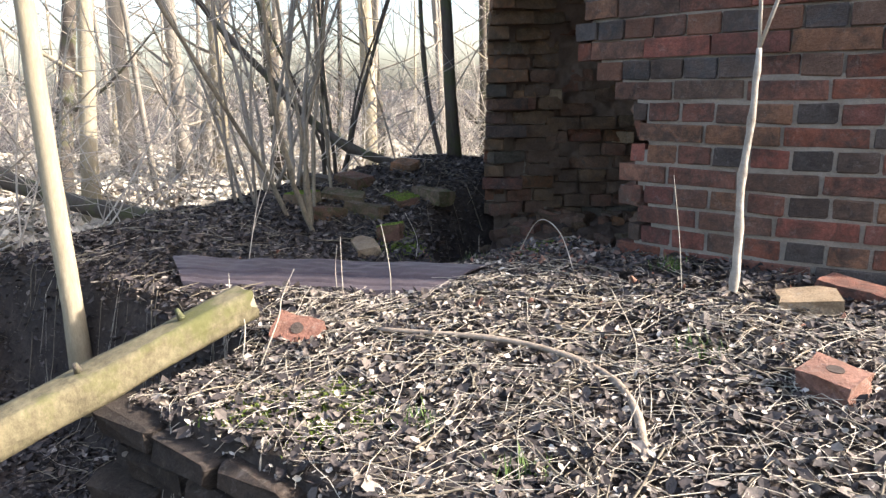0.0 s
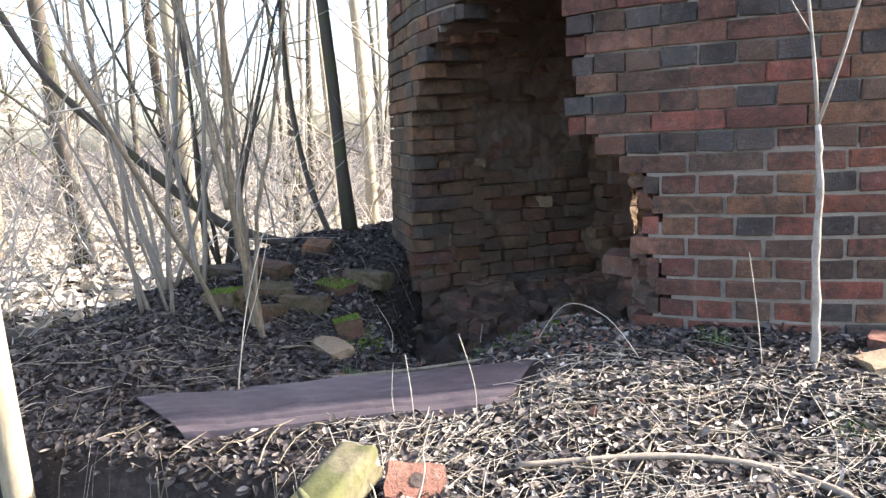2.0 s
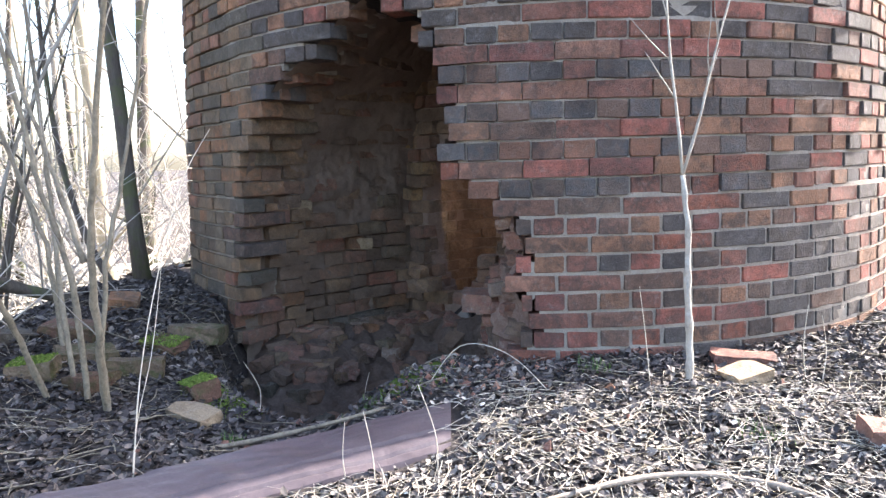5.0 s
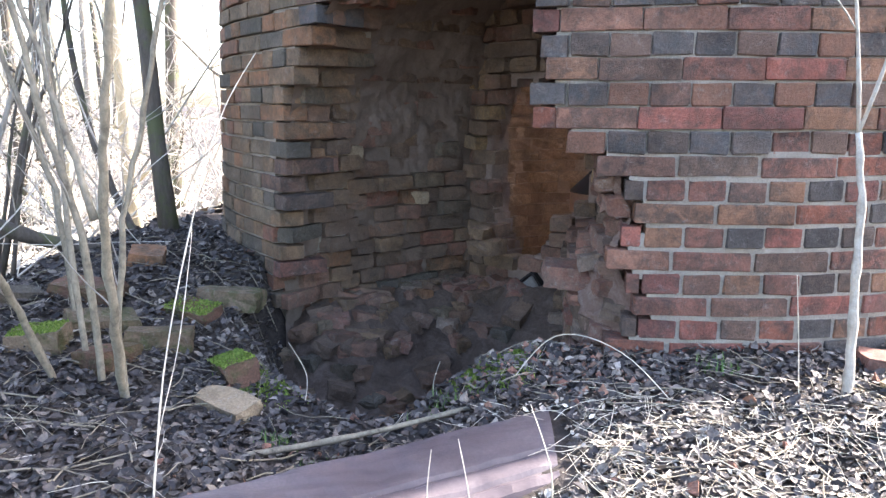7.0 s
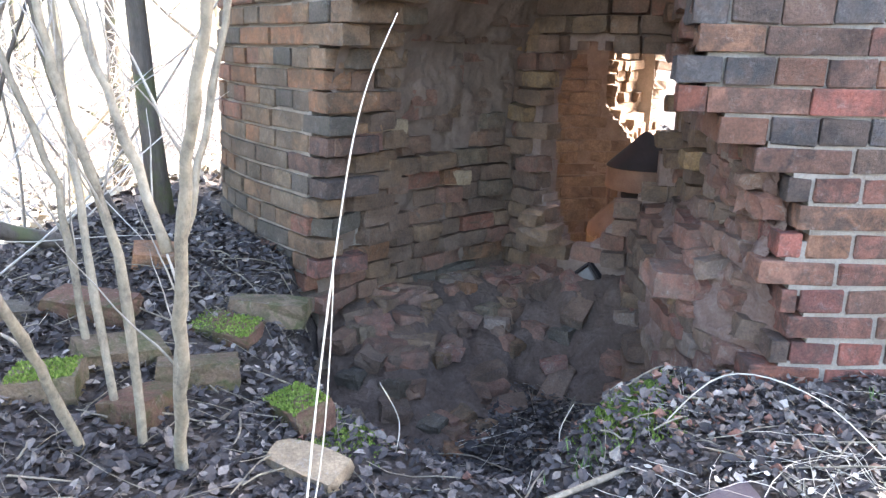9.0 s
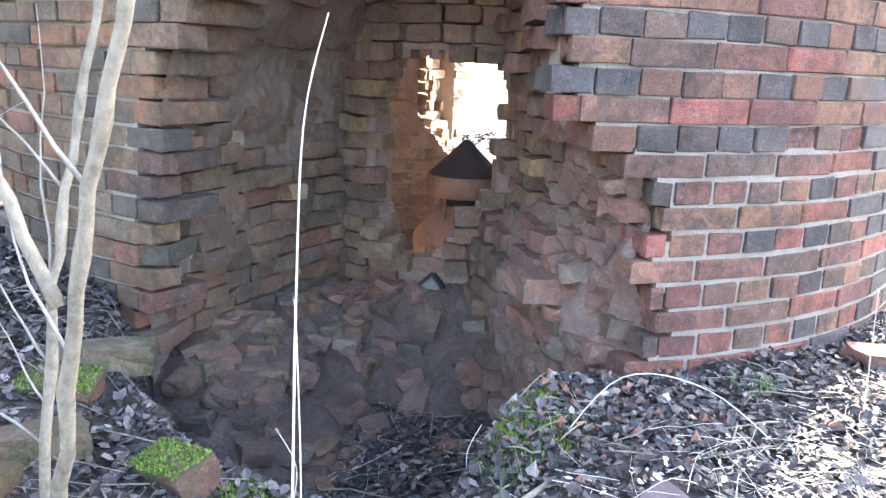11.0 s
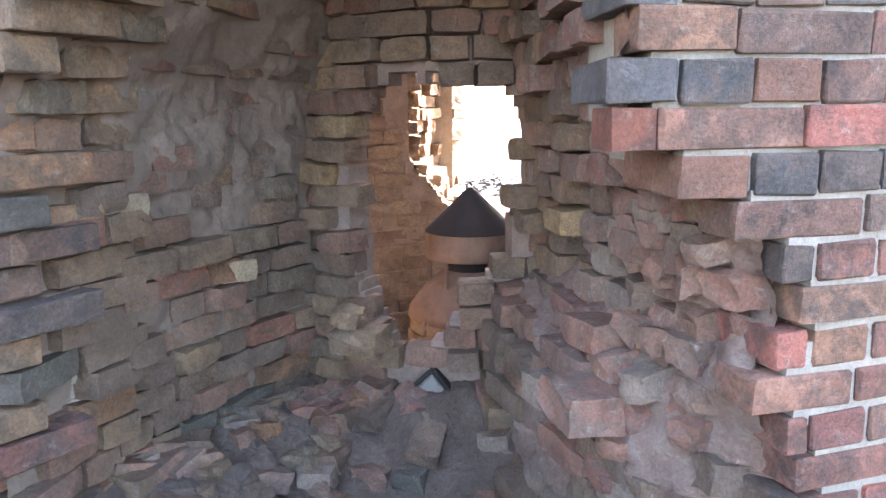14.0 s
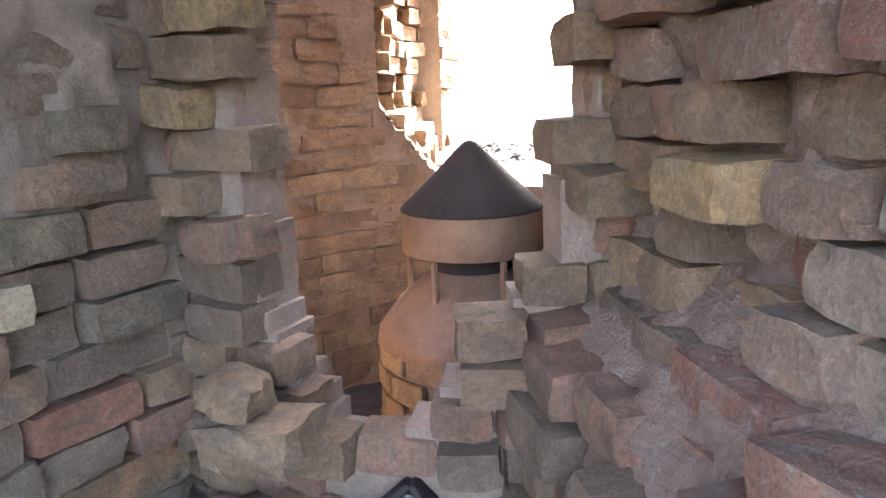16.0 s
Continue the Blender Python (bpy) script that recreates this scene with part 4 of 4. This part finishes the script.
def build_tree(label, x, y, r, tall, seed, mat=MAT_BARK_DARK, lean=(0, 0), limbs=10, low=0.25):
    rng = random.Random(seed)
    root = new("tree")
    root.location = (x, y, height(x, y) - 0.05)
    tagged(root, label, "tree")
    pts = wander((0, 0, 0), (lean[0], lean[1], 1), tall, 14, 0.035, rng, 0.01)
    bm = bmesh.new()
    tube(bm, pts, [r * (1.25 if i == 0 else 1) * (1 - 0.72 * i / 14) for i in range(15)], 9)
    part("trunk", bm, mat, root, "", True)
    t = Tubes()
    for _ in range(limbs):
        i = rng.randrange(max(1, int(14 * low)), 14)
        a = rng.uniform(0, 6.28)
        l = tall * rng.uniform(0.10, 0.28)
        lp = wander(pts[i], (math.cos(a), math.sin(a), rng.uniform(0.2, 0.9)), l, 6, 0.13, rng, 0.04)
        rr = r * 0.28 * (1 - 0.5 * i / 14)
        t.add(lp, [rr * (1 - 0.14 * q) for q in range(7)], 5)
        for q in range(2, 7):
            for _ in range(2):
                b = rng.uniform(0, 6.28)
                t.add(wander(lp[q], (math.cos(b), math.sin(b), rng.uniform(-0.1, 0.9)), l * rng.uniform(0.2, 0.5), 4, 0.2, rng), [rr * 0.3, rr * 0.24, rr * 0.18, rr * 0.13, rr * 0.08], 3)
    crown = t.make("crown", mat)
    crown.parent = root
    crown["label"] = "bare winter branches"
    return root


build_tree("pale young tree trunk in the sun near the bank", -1.78, -1.42, 0.042, 6.0, 31, MAT_BARK_PALE, (0.05, 0.0), 8, 0.4)
build_tree("slim dark tree standing behind the kiln's flank", -2.15, 1.48, 0.045, 7.0, 32, MAT_BARK_DARK, (-0.03, 0.0), 10, 0.3)
cane("dark crooked limb curving by the kiln", [(-2.35, 1.6, 0.05), (-2.6, 1.75, 0.5), (-2.75, 1.85, 1.1), (-2.8, 1.9, 2.0), (-2.75, 1.95, 3.0)], 0.022, 0.012, MAT_BARK_DARK, "leaning_stem")
cane("dark fallen limb leaning in the brush", [(-2.3, 1.15, 0.10), (-2.7, 0.85, 0.30), (-3.1, 0.6, 0.75), (-3.45, 0.35, 1.25), (-3.7, 0.2, 1.9)], 0.036, 0.014, MAT_BARK_DARK, "leaning_stem")
cane("old fallen trunk on the forest floor", [(-3.0, 0.2, -0.25), (-4.2, -0.2, -0.15), (-5.8, -0.5, 0.1), (-7.5, -0.9, 0.2)], 0.05, 0.09, MAT_BARK_DARK, "fallen_tree")
rng_f = random.Random(99)
count = 0
while count < 80:
    ang = rng_f.uniform(100, 205)
    dist = 6.0 + 24 * rng_f.random() ** 1.2
    x, y = 0.2 + dist * math.cos(radians(ang)), -0.6 + dist * math.sin(radians(ang))
    if math.hypot(x - CX, y - CY) < 3.2 or (x > -2.8 and y < 2.5):
        continue
    mat = rng_f.choice((MAT_BARK, MAT_BARK_DARK, MAT_BARK_PALE, MAT_BARK))
    tagged(build_tree({"bark_grey": "grey bare woodland tree", "bark_dark": "dark mossy bare woodland tree", "bark_pale": "pale slim bare woodland tree"}[mat.name], x, y,
                      rng_f.uniform(0.03, 0.11), rng_f.uniform(6, 12), 200 + count, mat, (rng_f.gauss(0, 0.08), rng_f.gauss(0, 0.08)), 12, 0.12), group="woodland trees")
    count += 1


def brushwood():
    rng = random.Random(12)
    t = Tubes()
    for _ in range(1500):
        ang = rng.uniform(95, 205)
        dist = 3.4 + 17 * rng.random() ** 1.2
        x, y = 0.2 + dist * math.cos(radians(ang)), -0.6 + dist * math.sin(radians(ang))
        if math.hypot(x - CX, y - CY) < 2.9 or (x > -2.5 and y < 2.8):
            continue
        l = rng.uniform(0.6, 2.6)
        d = (rng.uniform(-1, 1), rng.uniform(-1, 1), rng.uniform(0.1, 1.6))
        pts = wander((x, y, height(x, y) + rng.uniform(-0.02, 0.5) * rng.random()), d, l, 7, 0.16, rng, 0.02)
        r = rng.uniform(0.003, 0.009)
        t.add(pts, [r * (1 - 0.11 * i) for i in range(8)], 3)
        for i in range(2, 7):
            t.add(wander(pts[i], (rng.uniform(-1, 1), rng.uniform(-1, 1), rng.uniform(-0.3, 1)), l * 0.3, 3, 0.25, rng), [r * 0.5, r * 0.42, r * 0.34, r * 0.2], 3)
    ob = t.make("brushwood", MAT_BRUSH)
    return tagged(ob, "tangle of bare undergrowth twigs, sunlight put into their pale colour", "undergrowth", kind="stuff")


brushwood()


# ---- litter ----
def SHEET_LO(x):
    return -1.22 + (x + 1.342) * 0.463 if x > -1.342 else -1.06 - (x + 1.67) * 0.49


def SHEET_HI(x):
    return -1.058 + (x + 1.668) * 0.493

def open_ground(x, y):
    r = math.hypot(x - CX, y - CY)
    a = math.degrees(math.atan2(x - CX, CY - y))
    if -1.66 < x < -0.45 and SHEET_LO(x) < y < SHEET_HI(x):
        return False
    return r > 2.12 or (-54 < a < -14 and r > 1.0)


def litter(count, seed, box, smin, smax, soft=0.5):
    rng = random.Random(seed)
    v, f = [], []
    n = 0
    while n < count:
        x, y = rng.uniform(box[0], box[1]), rng.uniform(box[2], box[3])
        edge = min(x - box[0], box[1] - x, y - box[2], box[3] - y)
        if not open_ground(x, y) or rng.random() > edge / soft or (smin > 0.04 and x > -3.6 and y < 3.5) or (soft > 2 and -3.2 < x < 2.2 and -2.2 < y < 1.9):
            continue
        n += 1
        z = height(x, y) + 0.004 + 0.02 * rng.random() ** 2
        s, a = rng.uniform(smin, smax), rng.uniform(0, 6.283)
        w = s * rng.uniform(0.35, 0.7)
        m = pose(x, y, z, rng.gauss(0, 24), rng.gauss(0, 24), math.degrees(a))
        curl, fold = s * rng.uniform(-0.25, 0.45), w * rng.uniform(0.0, 0.6)
        base = len(v)
        v += [m @ Vector(c) for c in ((-s, 0, curl), (-s * 0.25, w, fold), (-s * 0.2, 0, 0), (-s * 0.25, -w, fold), (s * 0.45, w * 0.8, fold), (s * 0.4, 0, 0), (s * 0.45, -w * 0.8, fold), (s, 0, curl))]
        for q in ((0, 2, 1), (0, 3, 2), (1, 2, 5, 4), (2, 3, 6, 5), (4, 5, 7), (5, 6, 7)):
            f.append([base + k for k in q])
    return v, f


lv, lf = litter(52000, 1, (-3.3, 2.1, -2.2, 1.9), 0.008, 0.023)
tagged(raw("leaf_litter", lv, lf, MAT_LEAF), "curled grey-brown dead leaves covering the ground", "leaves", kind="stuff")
lv, lf = litter(12000, 5, (-0.95, 2.1, -2.0, -0.35), 0.004, 0.013, 0.3)
tagged(raw("leaf_litter", lv, lf, MAT_STRAW), "bleached scraps of leaf and straw on the platform", "leaves", kind="stuff")
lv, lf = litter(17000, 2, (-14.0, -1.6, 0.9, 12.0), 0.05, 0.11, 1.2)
tagged(raw("leaf_litter", lv, lf, MAT_LEAF_SUN), "dead leaves behind the kiln, sunlight put into their pale tint", "leaves", kind="stuff")
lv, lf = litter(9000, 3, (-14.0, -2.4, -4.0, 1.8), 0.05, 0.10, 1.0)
tagged(raw("leaf_litter", lv, lf, MAT_LEAF_SUN), "dead leaves on the forest floor, sunlight put into their pale tint", "leaves", kind="stuff")


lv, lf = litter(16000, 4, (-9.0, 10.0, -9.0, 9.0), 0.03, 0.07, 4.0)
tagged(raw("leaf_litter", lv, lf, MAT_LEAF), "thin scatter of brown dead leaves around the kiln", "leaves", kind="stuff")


def sticks(seed, many, mat, label, radii, far=1.2, west=-2.8):
    rng = random.Random(seed)
    t = Tubes()
    n = 0
    while n < many:
        x, y = rng.uniform(west if rng.random() < 0.85 else -2.8, 1.7), rng.uniform(-1.8, far if rng.random() < 0.9 else 1.2)
        if not open_ground(x, y):
            continue
        n += 1
        a, l = rng.uniform(0, 6.283), rng.uniform(0.05, 0.32)
        d = Vector((math.cos(a), math.sin(a), 0))
        pts = []
        bend = rng.uniform(-0.3, 0.3)
        for i in range(5):
            s = (i / 4 - 0.5) * l
            px, py = x + d.x * s - d.y * bend * s * s / l, y + d.y * s + d.x * bend * s * s / l
            pts.append(Vector((px, py, height(px, py) + 0.014 + 0.012 * rng.random())))
        r = rng.choice(radii)
        t.add(pts, [r, r, r * 0.9, r * 0.8, r * 0.6], 4)
    return tagged(t.make("twig_litter", mat), label, "twigs", kind="stuff")


sticks(17, 800, MAT_STEM, "scattered brown dry twigs", (0.0009, 0.0013, 0.0018, 0.003))
sticks(18, 1500, MAT_CANE, "scattered pale straw stalks", (0.0006, 0.0008, 0.0011), -0.45, -0.95)


def tufts(name, label, spots, mat, lo, hi, blades, spread):
    rng = random.Random(31)
    v, f = [], []
    for sx, sy in spots:
        for _ in range(blades):
            x, y = sx + rng.gauss(0, spread), sy + rng.gauss(0, spread)
            z = height(x, y)
            h, a, w = rng.uniform(lo, hi), rng.uniform(0, 6.28), 0.0035
            base = len(v)
            ox, oy = math.cos(a), math.sin(a)
            v += [(x - w * oy, y + w * ox, z), (x + w * oy, y - w * ox, z), (x + ox * h * 0.4, y + oy * h * 0.4, z + h)]
            f.append((base, base + 1, base + 2))
    return tagged(raw(name, v, f, mat), label, "plants", kind="stuff")


tufts("grass_tufts", "small green grass tufts in the litter", [(0.35, -1.55), (0.05, -1.5), (0.45, -0.85), (-0.75, -0.25), (-1.1, -0.55), (0.10, -0.2), (-1.25, -0.35)], MAT_GRASS, 0.015, 0.05, 60, 0.03)
tufts("moss_patches", "bright moss patches on soil and buried brick", [(-0.20, -1.55), (-0.12, -1.62), (-0.32, -1.66), (-0.62, 0.02), (-0.70, -0.06), (-0.52, 0.04), (-0.58, -0.12), (-1.3, 0.15), (-1.36, 0.02)], MAT_MOSS, 0.004, 0.016, 1500, 0.055)


def crumbs():
    """Small brick and mortar crumbs fallen at the foot of the torn wall."""
    rng = random.Random(53)
    v, f = [], []
    n = 0
    while n < 420:
        x, y = (rng.gauss(-0.42, 0.22), rng.gauss(-0.08, 0.16)) if rng.random() < 0.6 else (rng.uniform(-1.5, 0.9), rng.uniform(-0.9, 0.1))
        if not open_ground(x, y):
            continue
        n += 1
        r = 0.004 + 0.014 * rng.random() ** 3
        c = Vector((x, y, height(x, y) + 0.012 + r * 0.3))
        base = len(v)
        for d in ((1, 0, 0), (-1, 0, 0), (0, 1, 0), (0, -1, 0), (0, 0, 1), (0, 0, -1)):
            v.append(c + r * rng.uniform(0.7, 1.4) * (Vector(d) + Vector((rng.gauss(0, 0.3), rng.gauss(0, 0.3), rng.gauss(0, 0.3)))))
        for q in ((0, 2, 4), (2, 1, 4), (1, 3, 4), (3, 0, 4), (2, 0, 5), (1, 2, 5), (3, 1, 5), (0, 3, 5)):
            f.append([base + k for k in q])
    return tagged(raw("brick_crumbs", v, f, MAT_CRUMB), "red brick and mortar crumbs on the litter", "rubble", kind="stuff")


crumbs()


# ---- pieces of the walls ----
def lay(pieces, parent):
    for me, m in pieces:
        b = new("brick", me)
        b.parent = parent
        b.matrix_local = m


fs, rest = facing()
lay(fs, kiln_wall)
for key, mat in (("upper", MAT_ISLE), ("flank", MAT_FLANK)):
    more = raw(key + "_bricks", *rest[key], mat)
    more.parent = kiln_wall
    more["kind"] = "stuff"
lay(passage_bricks(side_left, 1, 0.90, 1.78, -0.5, 0.62, [(MAT_SOOT, lambda r, z: 3), (MAT_PALE, lambda r, z: 0), (MAT_WEATHERED, lambda r, z: 1)], 500, 0.028,
                   lambda r, z, g: (z > 0.5 and r < 1.75 and g.random() < 0.5) or g.random() < 0.03), left_side)
lay(passage_bricks(side_right, -1, 0.88, 1.97, -0.5, 1.42, [(MAT_TORN, lambda r, z: 4 if r > 1.35 else 1), (MAT_YELLOW, lambda r, z: 0 if r > 1.35 or z < 0.3 else 2), (MAT_SOOT, lambda r, z: 1 if r > 1.35 else 4)], 600, 0.045,
                   lambda r, z, g: g.random() < 0.03, 0.55), right_side)

lay(passage_bricks(lambda r, z: side_left(r, z) - 1.15, 1, 0.92, 1.90, 0.64, 1.36, [(MAT_SOOT, lambda r, z: 5), (MAT_WEATHERED, lambda r, z: 1 if r > 1.6 else 0)], 540, 0.010,
                   lambda r, z, g: g.random() < 0.22), left_side)


def breast(parent, a_lo, a_hi, z_lo, z_hi, r, palette, seed, inward, skip, jut=0.02, lens=(0.12, 0.12, 0.18, 0.24)):
    """Bricks on a ring of radius r, facing outwards or towards the axis."""
    rng = random.Random(seed)
    meshes = {m.name: [crumbled_mesh(l - 0.004, 0.10, 0.070, seed + i, m, 0.007) for i, l in enumerate(lens)] for m, _ in palette}
    pieces, z, k = [], z_lo, 0
    while z < z_hi:
        a = a_lo + rng.uniform(-3, 3)
        while a < a_hi:
            i = rng.randrange(len(lens))
            da = math.degrees(lens[i] / r)
            am = a + da / 2
            if not skip(am, z, da / 2):
                names = [m.name for m, w in palette for _ in range(w(am, z))]
                off = rng.uniform(-jut, jut)
                pieces.append((meshes[rng.choice(names)][i], Matrix.Translation(polar(r + (off if not inward else -off), am, z)) @ pose(0, 0, 0, rng.gauss(0, 2), rng.gauss(0, 2), am + rng.gauss(0, 4))))
            a += da
        z += COURSE
        k += 1
    lay(pieces, parent)


breast(shaft_wall, -72, -6, -0.46, 1.45, 0.91, [(MAT_SOOT, lambda a, z: 3), (MAT_YELLOW, lambda a, z: 7 if 0.4 < z < 0.95 and -60 < a < -48 else 1 if z > 0.25 else 0)], 700, False,
       lambda a, z, d: in_hole(a, z) or (z < -0.02 and -47 < a < -21), 0.035, (0.11, 0.12, 0.15, 0.20))
breast(shaft_wall, 150, 262, -0.46, 1.2, 0.837, [(MAT_SHAFT, lambda a, z: 1)], 800, True, lambda a, z, d: far_open(a, z) or far_open(a - d, z), 0.006, (0.12, 0.24, 0.24))

JAMB = [(MAT_WEATHERED, lambda r, z: 2), (MAT_SOOT, lambda r, z: 2)]
lay(passage_bricks(lambda r, z: side_left(r, z) + 0.2, 1, 1.66, 2.082, Z_REF - 14 * COURSE, 1.42, JAMB, 520, 0.012, lambda r, z, g: False, 0.0, True), left_side)


def torn_stubs():
    """Broken brick ends that stick out of the torn lower edge, course by course."""
    rng = random.Random(77)
    shapes = [crumbled_mesh(rng.uniform(0.10, 0.15), rng.uniform(0.075, 0.10), rng.uniform(0.055, 0.068), 640 + i, MAT_TORN if i % 3 else MAT_SOOT, 0.016) for i in range(9)]
    pieces, z = [], -0.14
    while z < 0.74:
        r = 1.66 + rng.uniform(0, 0.05)
        while r < 1.995:
            a = side_right(r, z) + rng.uniform(0.6, 2.2)
            if rng.random() < 0.85:
                pieces.append((rng.choice(shapes), Matrix.Translation(polar(r, a, z + rng.uniform(-0.008, 0.008))) @ pose(0, 0, 0, rng.gauss(0, 6), rng.gauss(0, 6), a + rng.gauss(0, 14))))
            r += rng.uniform(0.085, 0.12)
        z += COURSE
    return pieces


lay(torn_stubs(), right_side)
for r, z, mat in ((1.73, 0.59, MAT_PALE), (1.88, 0.585, MAT_YELLOW), (1.30, 0.34, MAT_PALE), (1.55, 0.70, MAT_SOOT), (1.12, 0.52, MAT_SOOT)):
    a = side_left(r, z)
    lay([(crumbled_mesh(0.13, 0.10, 0.066, int(r * 99), mat, 0.006), Matrix.Translation(polar(r, a, z) - 0.03 * Vector((math.cos(radians(a)), math.sin(radians(a)), 0))) @ pose(0, 0, 0, 2, 1, a + 88))], left_side)


def far_bricks():
    rng = random.Random(61)
    meshes = [crumbled_mesh(l, 0.10, 0.068, 620 + i, MAT_SHAFT, 0.010) for i, l in enumerate((0.12, 0.18, 0.24))]
    pieces = []
    z = 0.2
    while z < 1.6:
        e0 = lerp_table(FAR_EDGE, z)
        f = rng.uniform(0, 0.08)
        while f < 0.96:
            i = rng.randrange(3)
            df = (0.13, 0.19, 0.25)[i] / 1.4
            p0, p1 = polar(R_SHAFT + 1.26 * f, e0 + (FAR_B - e0) * f, z), polar(R_SHAFT + 1.26 * (f + df), e0 + (FAR_B - e0) * (f + df), z)
            d = p1 - p0
            n = Vector((d.y, -d.x, 0)).normalized()
            pieces.append((meshes[i], Matrix.Translation((p0 + p1) / 2 + n * rng.uniform(-0.04, 0.02)) @ pose(0, 0, 0, rng.gauss(0, 3), rng.gauss(0, 3), math.degrees(math.atan2(d.y, d.x)) + rng.gauss(0, 4))))
            f += df
        z += COURSE
    lay(pieces, far_side)


far_bricks()


def heap_top(r, a):
    left = sst(-34, -60, a) * sst(2.35, 1.9, r)
    back = sst(1.50, 0.96, r)
    return -0.54 + 0.40 * left + 0.43 * back * (1 - left) + 0.16 * sst(-24, -14, a) * sst(2.2, 1.9, r) * (1 - back)


def rubble_heap():
    """Sloping rubble along the foot of the passage's left side and under the hole."""
    verts, faces = [], []
    nr, na = 110, 90
    for i in range(nr + 1):
        r = 0.84 + 1.46 * i / nr
        for j in range(na + 1):
            a = -70 + 62 * j / na
            top = heap_top(r, a)
            p = polar(r, a, top)
            p.z += 0.05 * noise.noise(p * 6) + 0.03 * noise.noise(p * 14) + 0.022 * abs(noise.noise(p * 27))
            verts.append(p)
    for i in range(nr):
        for j in range(na):
            a = i * (na + 1) + j
            faces.append((a, a + 1, a + na + 2, a + na + 1))
    return verts, faces


heap = tagged(raw("rubble_heap", *rubble_heap(), MAT_MUD, True), "dusty slope of earth and brick rubble in the passage", "rubble", kind="structure")
rng_h = random.Random(71)
heap_mesh = [crumbled_mesh(l, 0.10, 0.062, 730 + i, m, 0.016) for i, (l, m) in enumerate(((0.12, MAT_SOOT), (0.18, MAT_SOOT), (0.06, MAT_SOOT), (0.08, MAT_WEATHERED), (0.10, MAT_TORN)))]
heap_pieces = []
for _ in range(260):
    r, a = rng_h.uniform(0.95, 2.2), rng_h.uniform(-62, -16)
    left = sst(-30, -58, a) * sst(2.35, 1.9, r)
    if rng_h.random() > 0.12 + left:
        continue
    z = heap_top(r, a)
    heap_pieces.append((rng_h.choice(heap_mesh), Matrix.Translation(polar(r, a, z + 0.002)) @ pose(0, 0, 0, rng_h.gauss(0, 10), rng_h.gauss(0, 10), a + 80 + rng_h.gauss(0, 25))))
lay(heap_pieces, heap)


def block(name, label, x, y, z, size, mat, turn, tilt, seed):
    ob = new(name, crumbled_mesh(*size, seed, mat, 0.016))
    ob.matrix_world = pose(x, y, z, tilt[0], tilt[1], turn)
    return tagged(ob, label, "stone")


def wedge():
    bm = bmesh.new()
    vs = [bm.verts.new(c) for c in ((-0.07, 0, 0), (0.07, 0, 0), (0.0, 0, 0.075), (-0.07, 0.06, 0), (0.07, 0.06, 0), (0.0, 0.06, 0.075))]
    for q in ((0, 1, 2), (5, 4, 3), (0, 3, 4, 1), (1, 4, 5, 2), (2, 5, 3, 0)):
        bm.faces.new([vs[k] for k in q])
    bmesh.ops.bevel(bm, geom=bm.edges[:], offset=0.006, segments=1, affect="EDGES")
    return bm


roof_tile = new("corner_stone")
roof_tile.matrix_world = pose(-0.285, 1.275, -0.115, -10, 4, -32)
tagged(roof_tile, "three-cornered grey stone under a black-edged slate pair", "stone")
part("core", wedge(), MAT_STONE, roof_tile)
for sgn in (-1, 1):
    ob = part("slate", brick_bm(0.115, 0.07, 0.014, 5 + sgn, 0.003, 0.003), MAT_CAP, roof_tile, "blackened slate strip")
    ob.matrix_local = pose(sgn * 0.042, 0.03, 0.048, 0, sgn * 47, 0)
block("round_stone", "rounded reddish stone in the rubble", -0.10, 1.30, -0.46, (0.13, 0.11, 0.10), MAT_SOOT, 20, (10, 5), 12)
block("broken_block", "pale broken block jutting from the torn wall", -0.26, 0.42, 0.17, (0.18, 0.16, 0.085), MAT_TORN, -8, (3, 4), 13)
block("broken_block", "grey mortar block on the hole's sill", -0.50, 1.33, 0.10, (0.17, 0.11, 0.075), MAT_SOOT, -48, (3, -3), 14)
block("broken_block", "grey mortar block above another on the sill", -0.53, 1.36, 0.168, (0.10, 0.09, 0.055), MAT_SOOT, -44, (3, 3), 15)
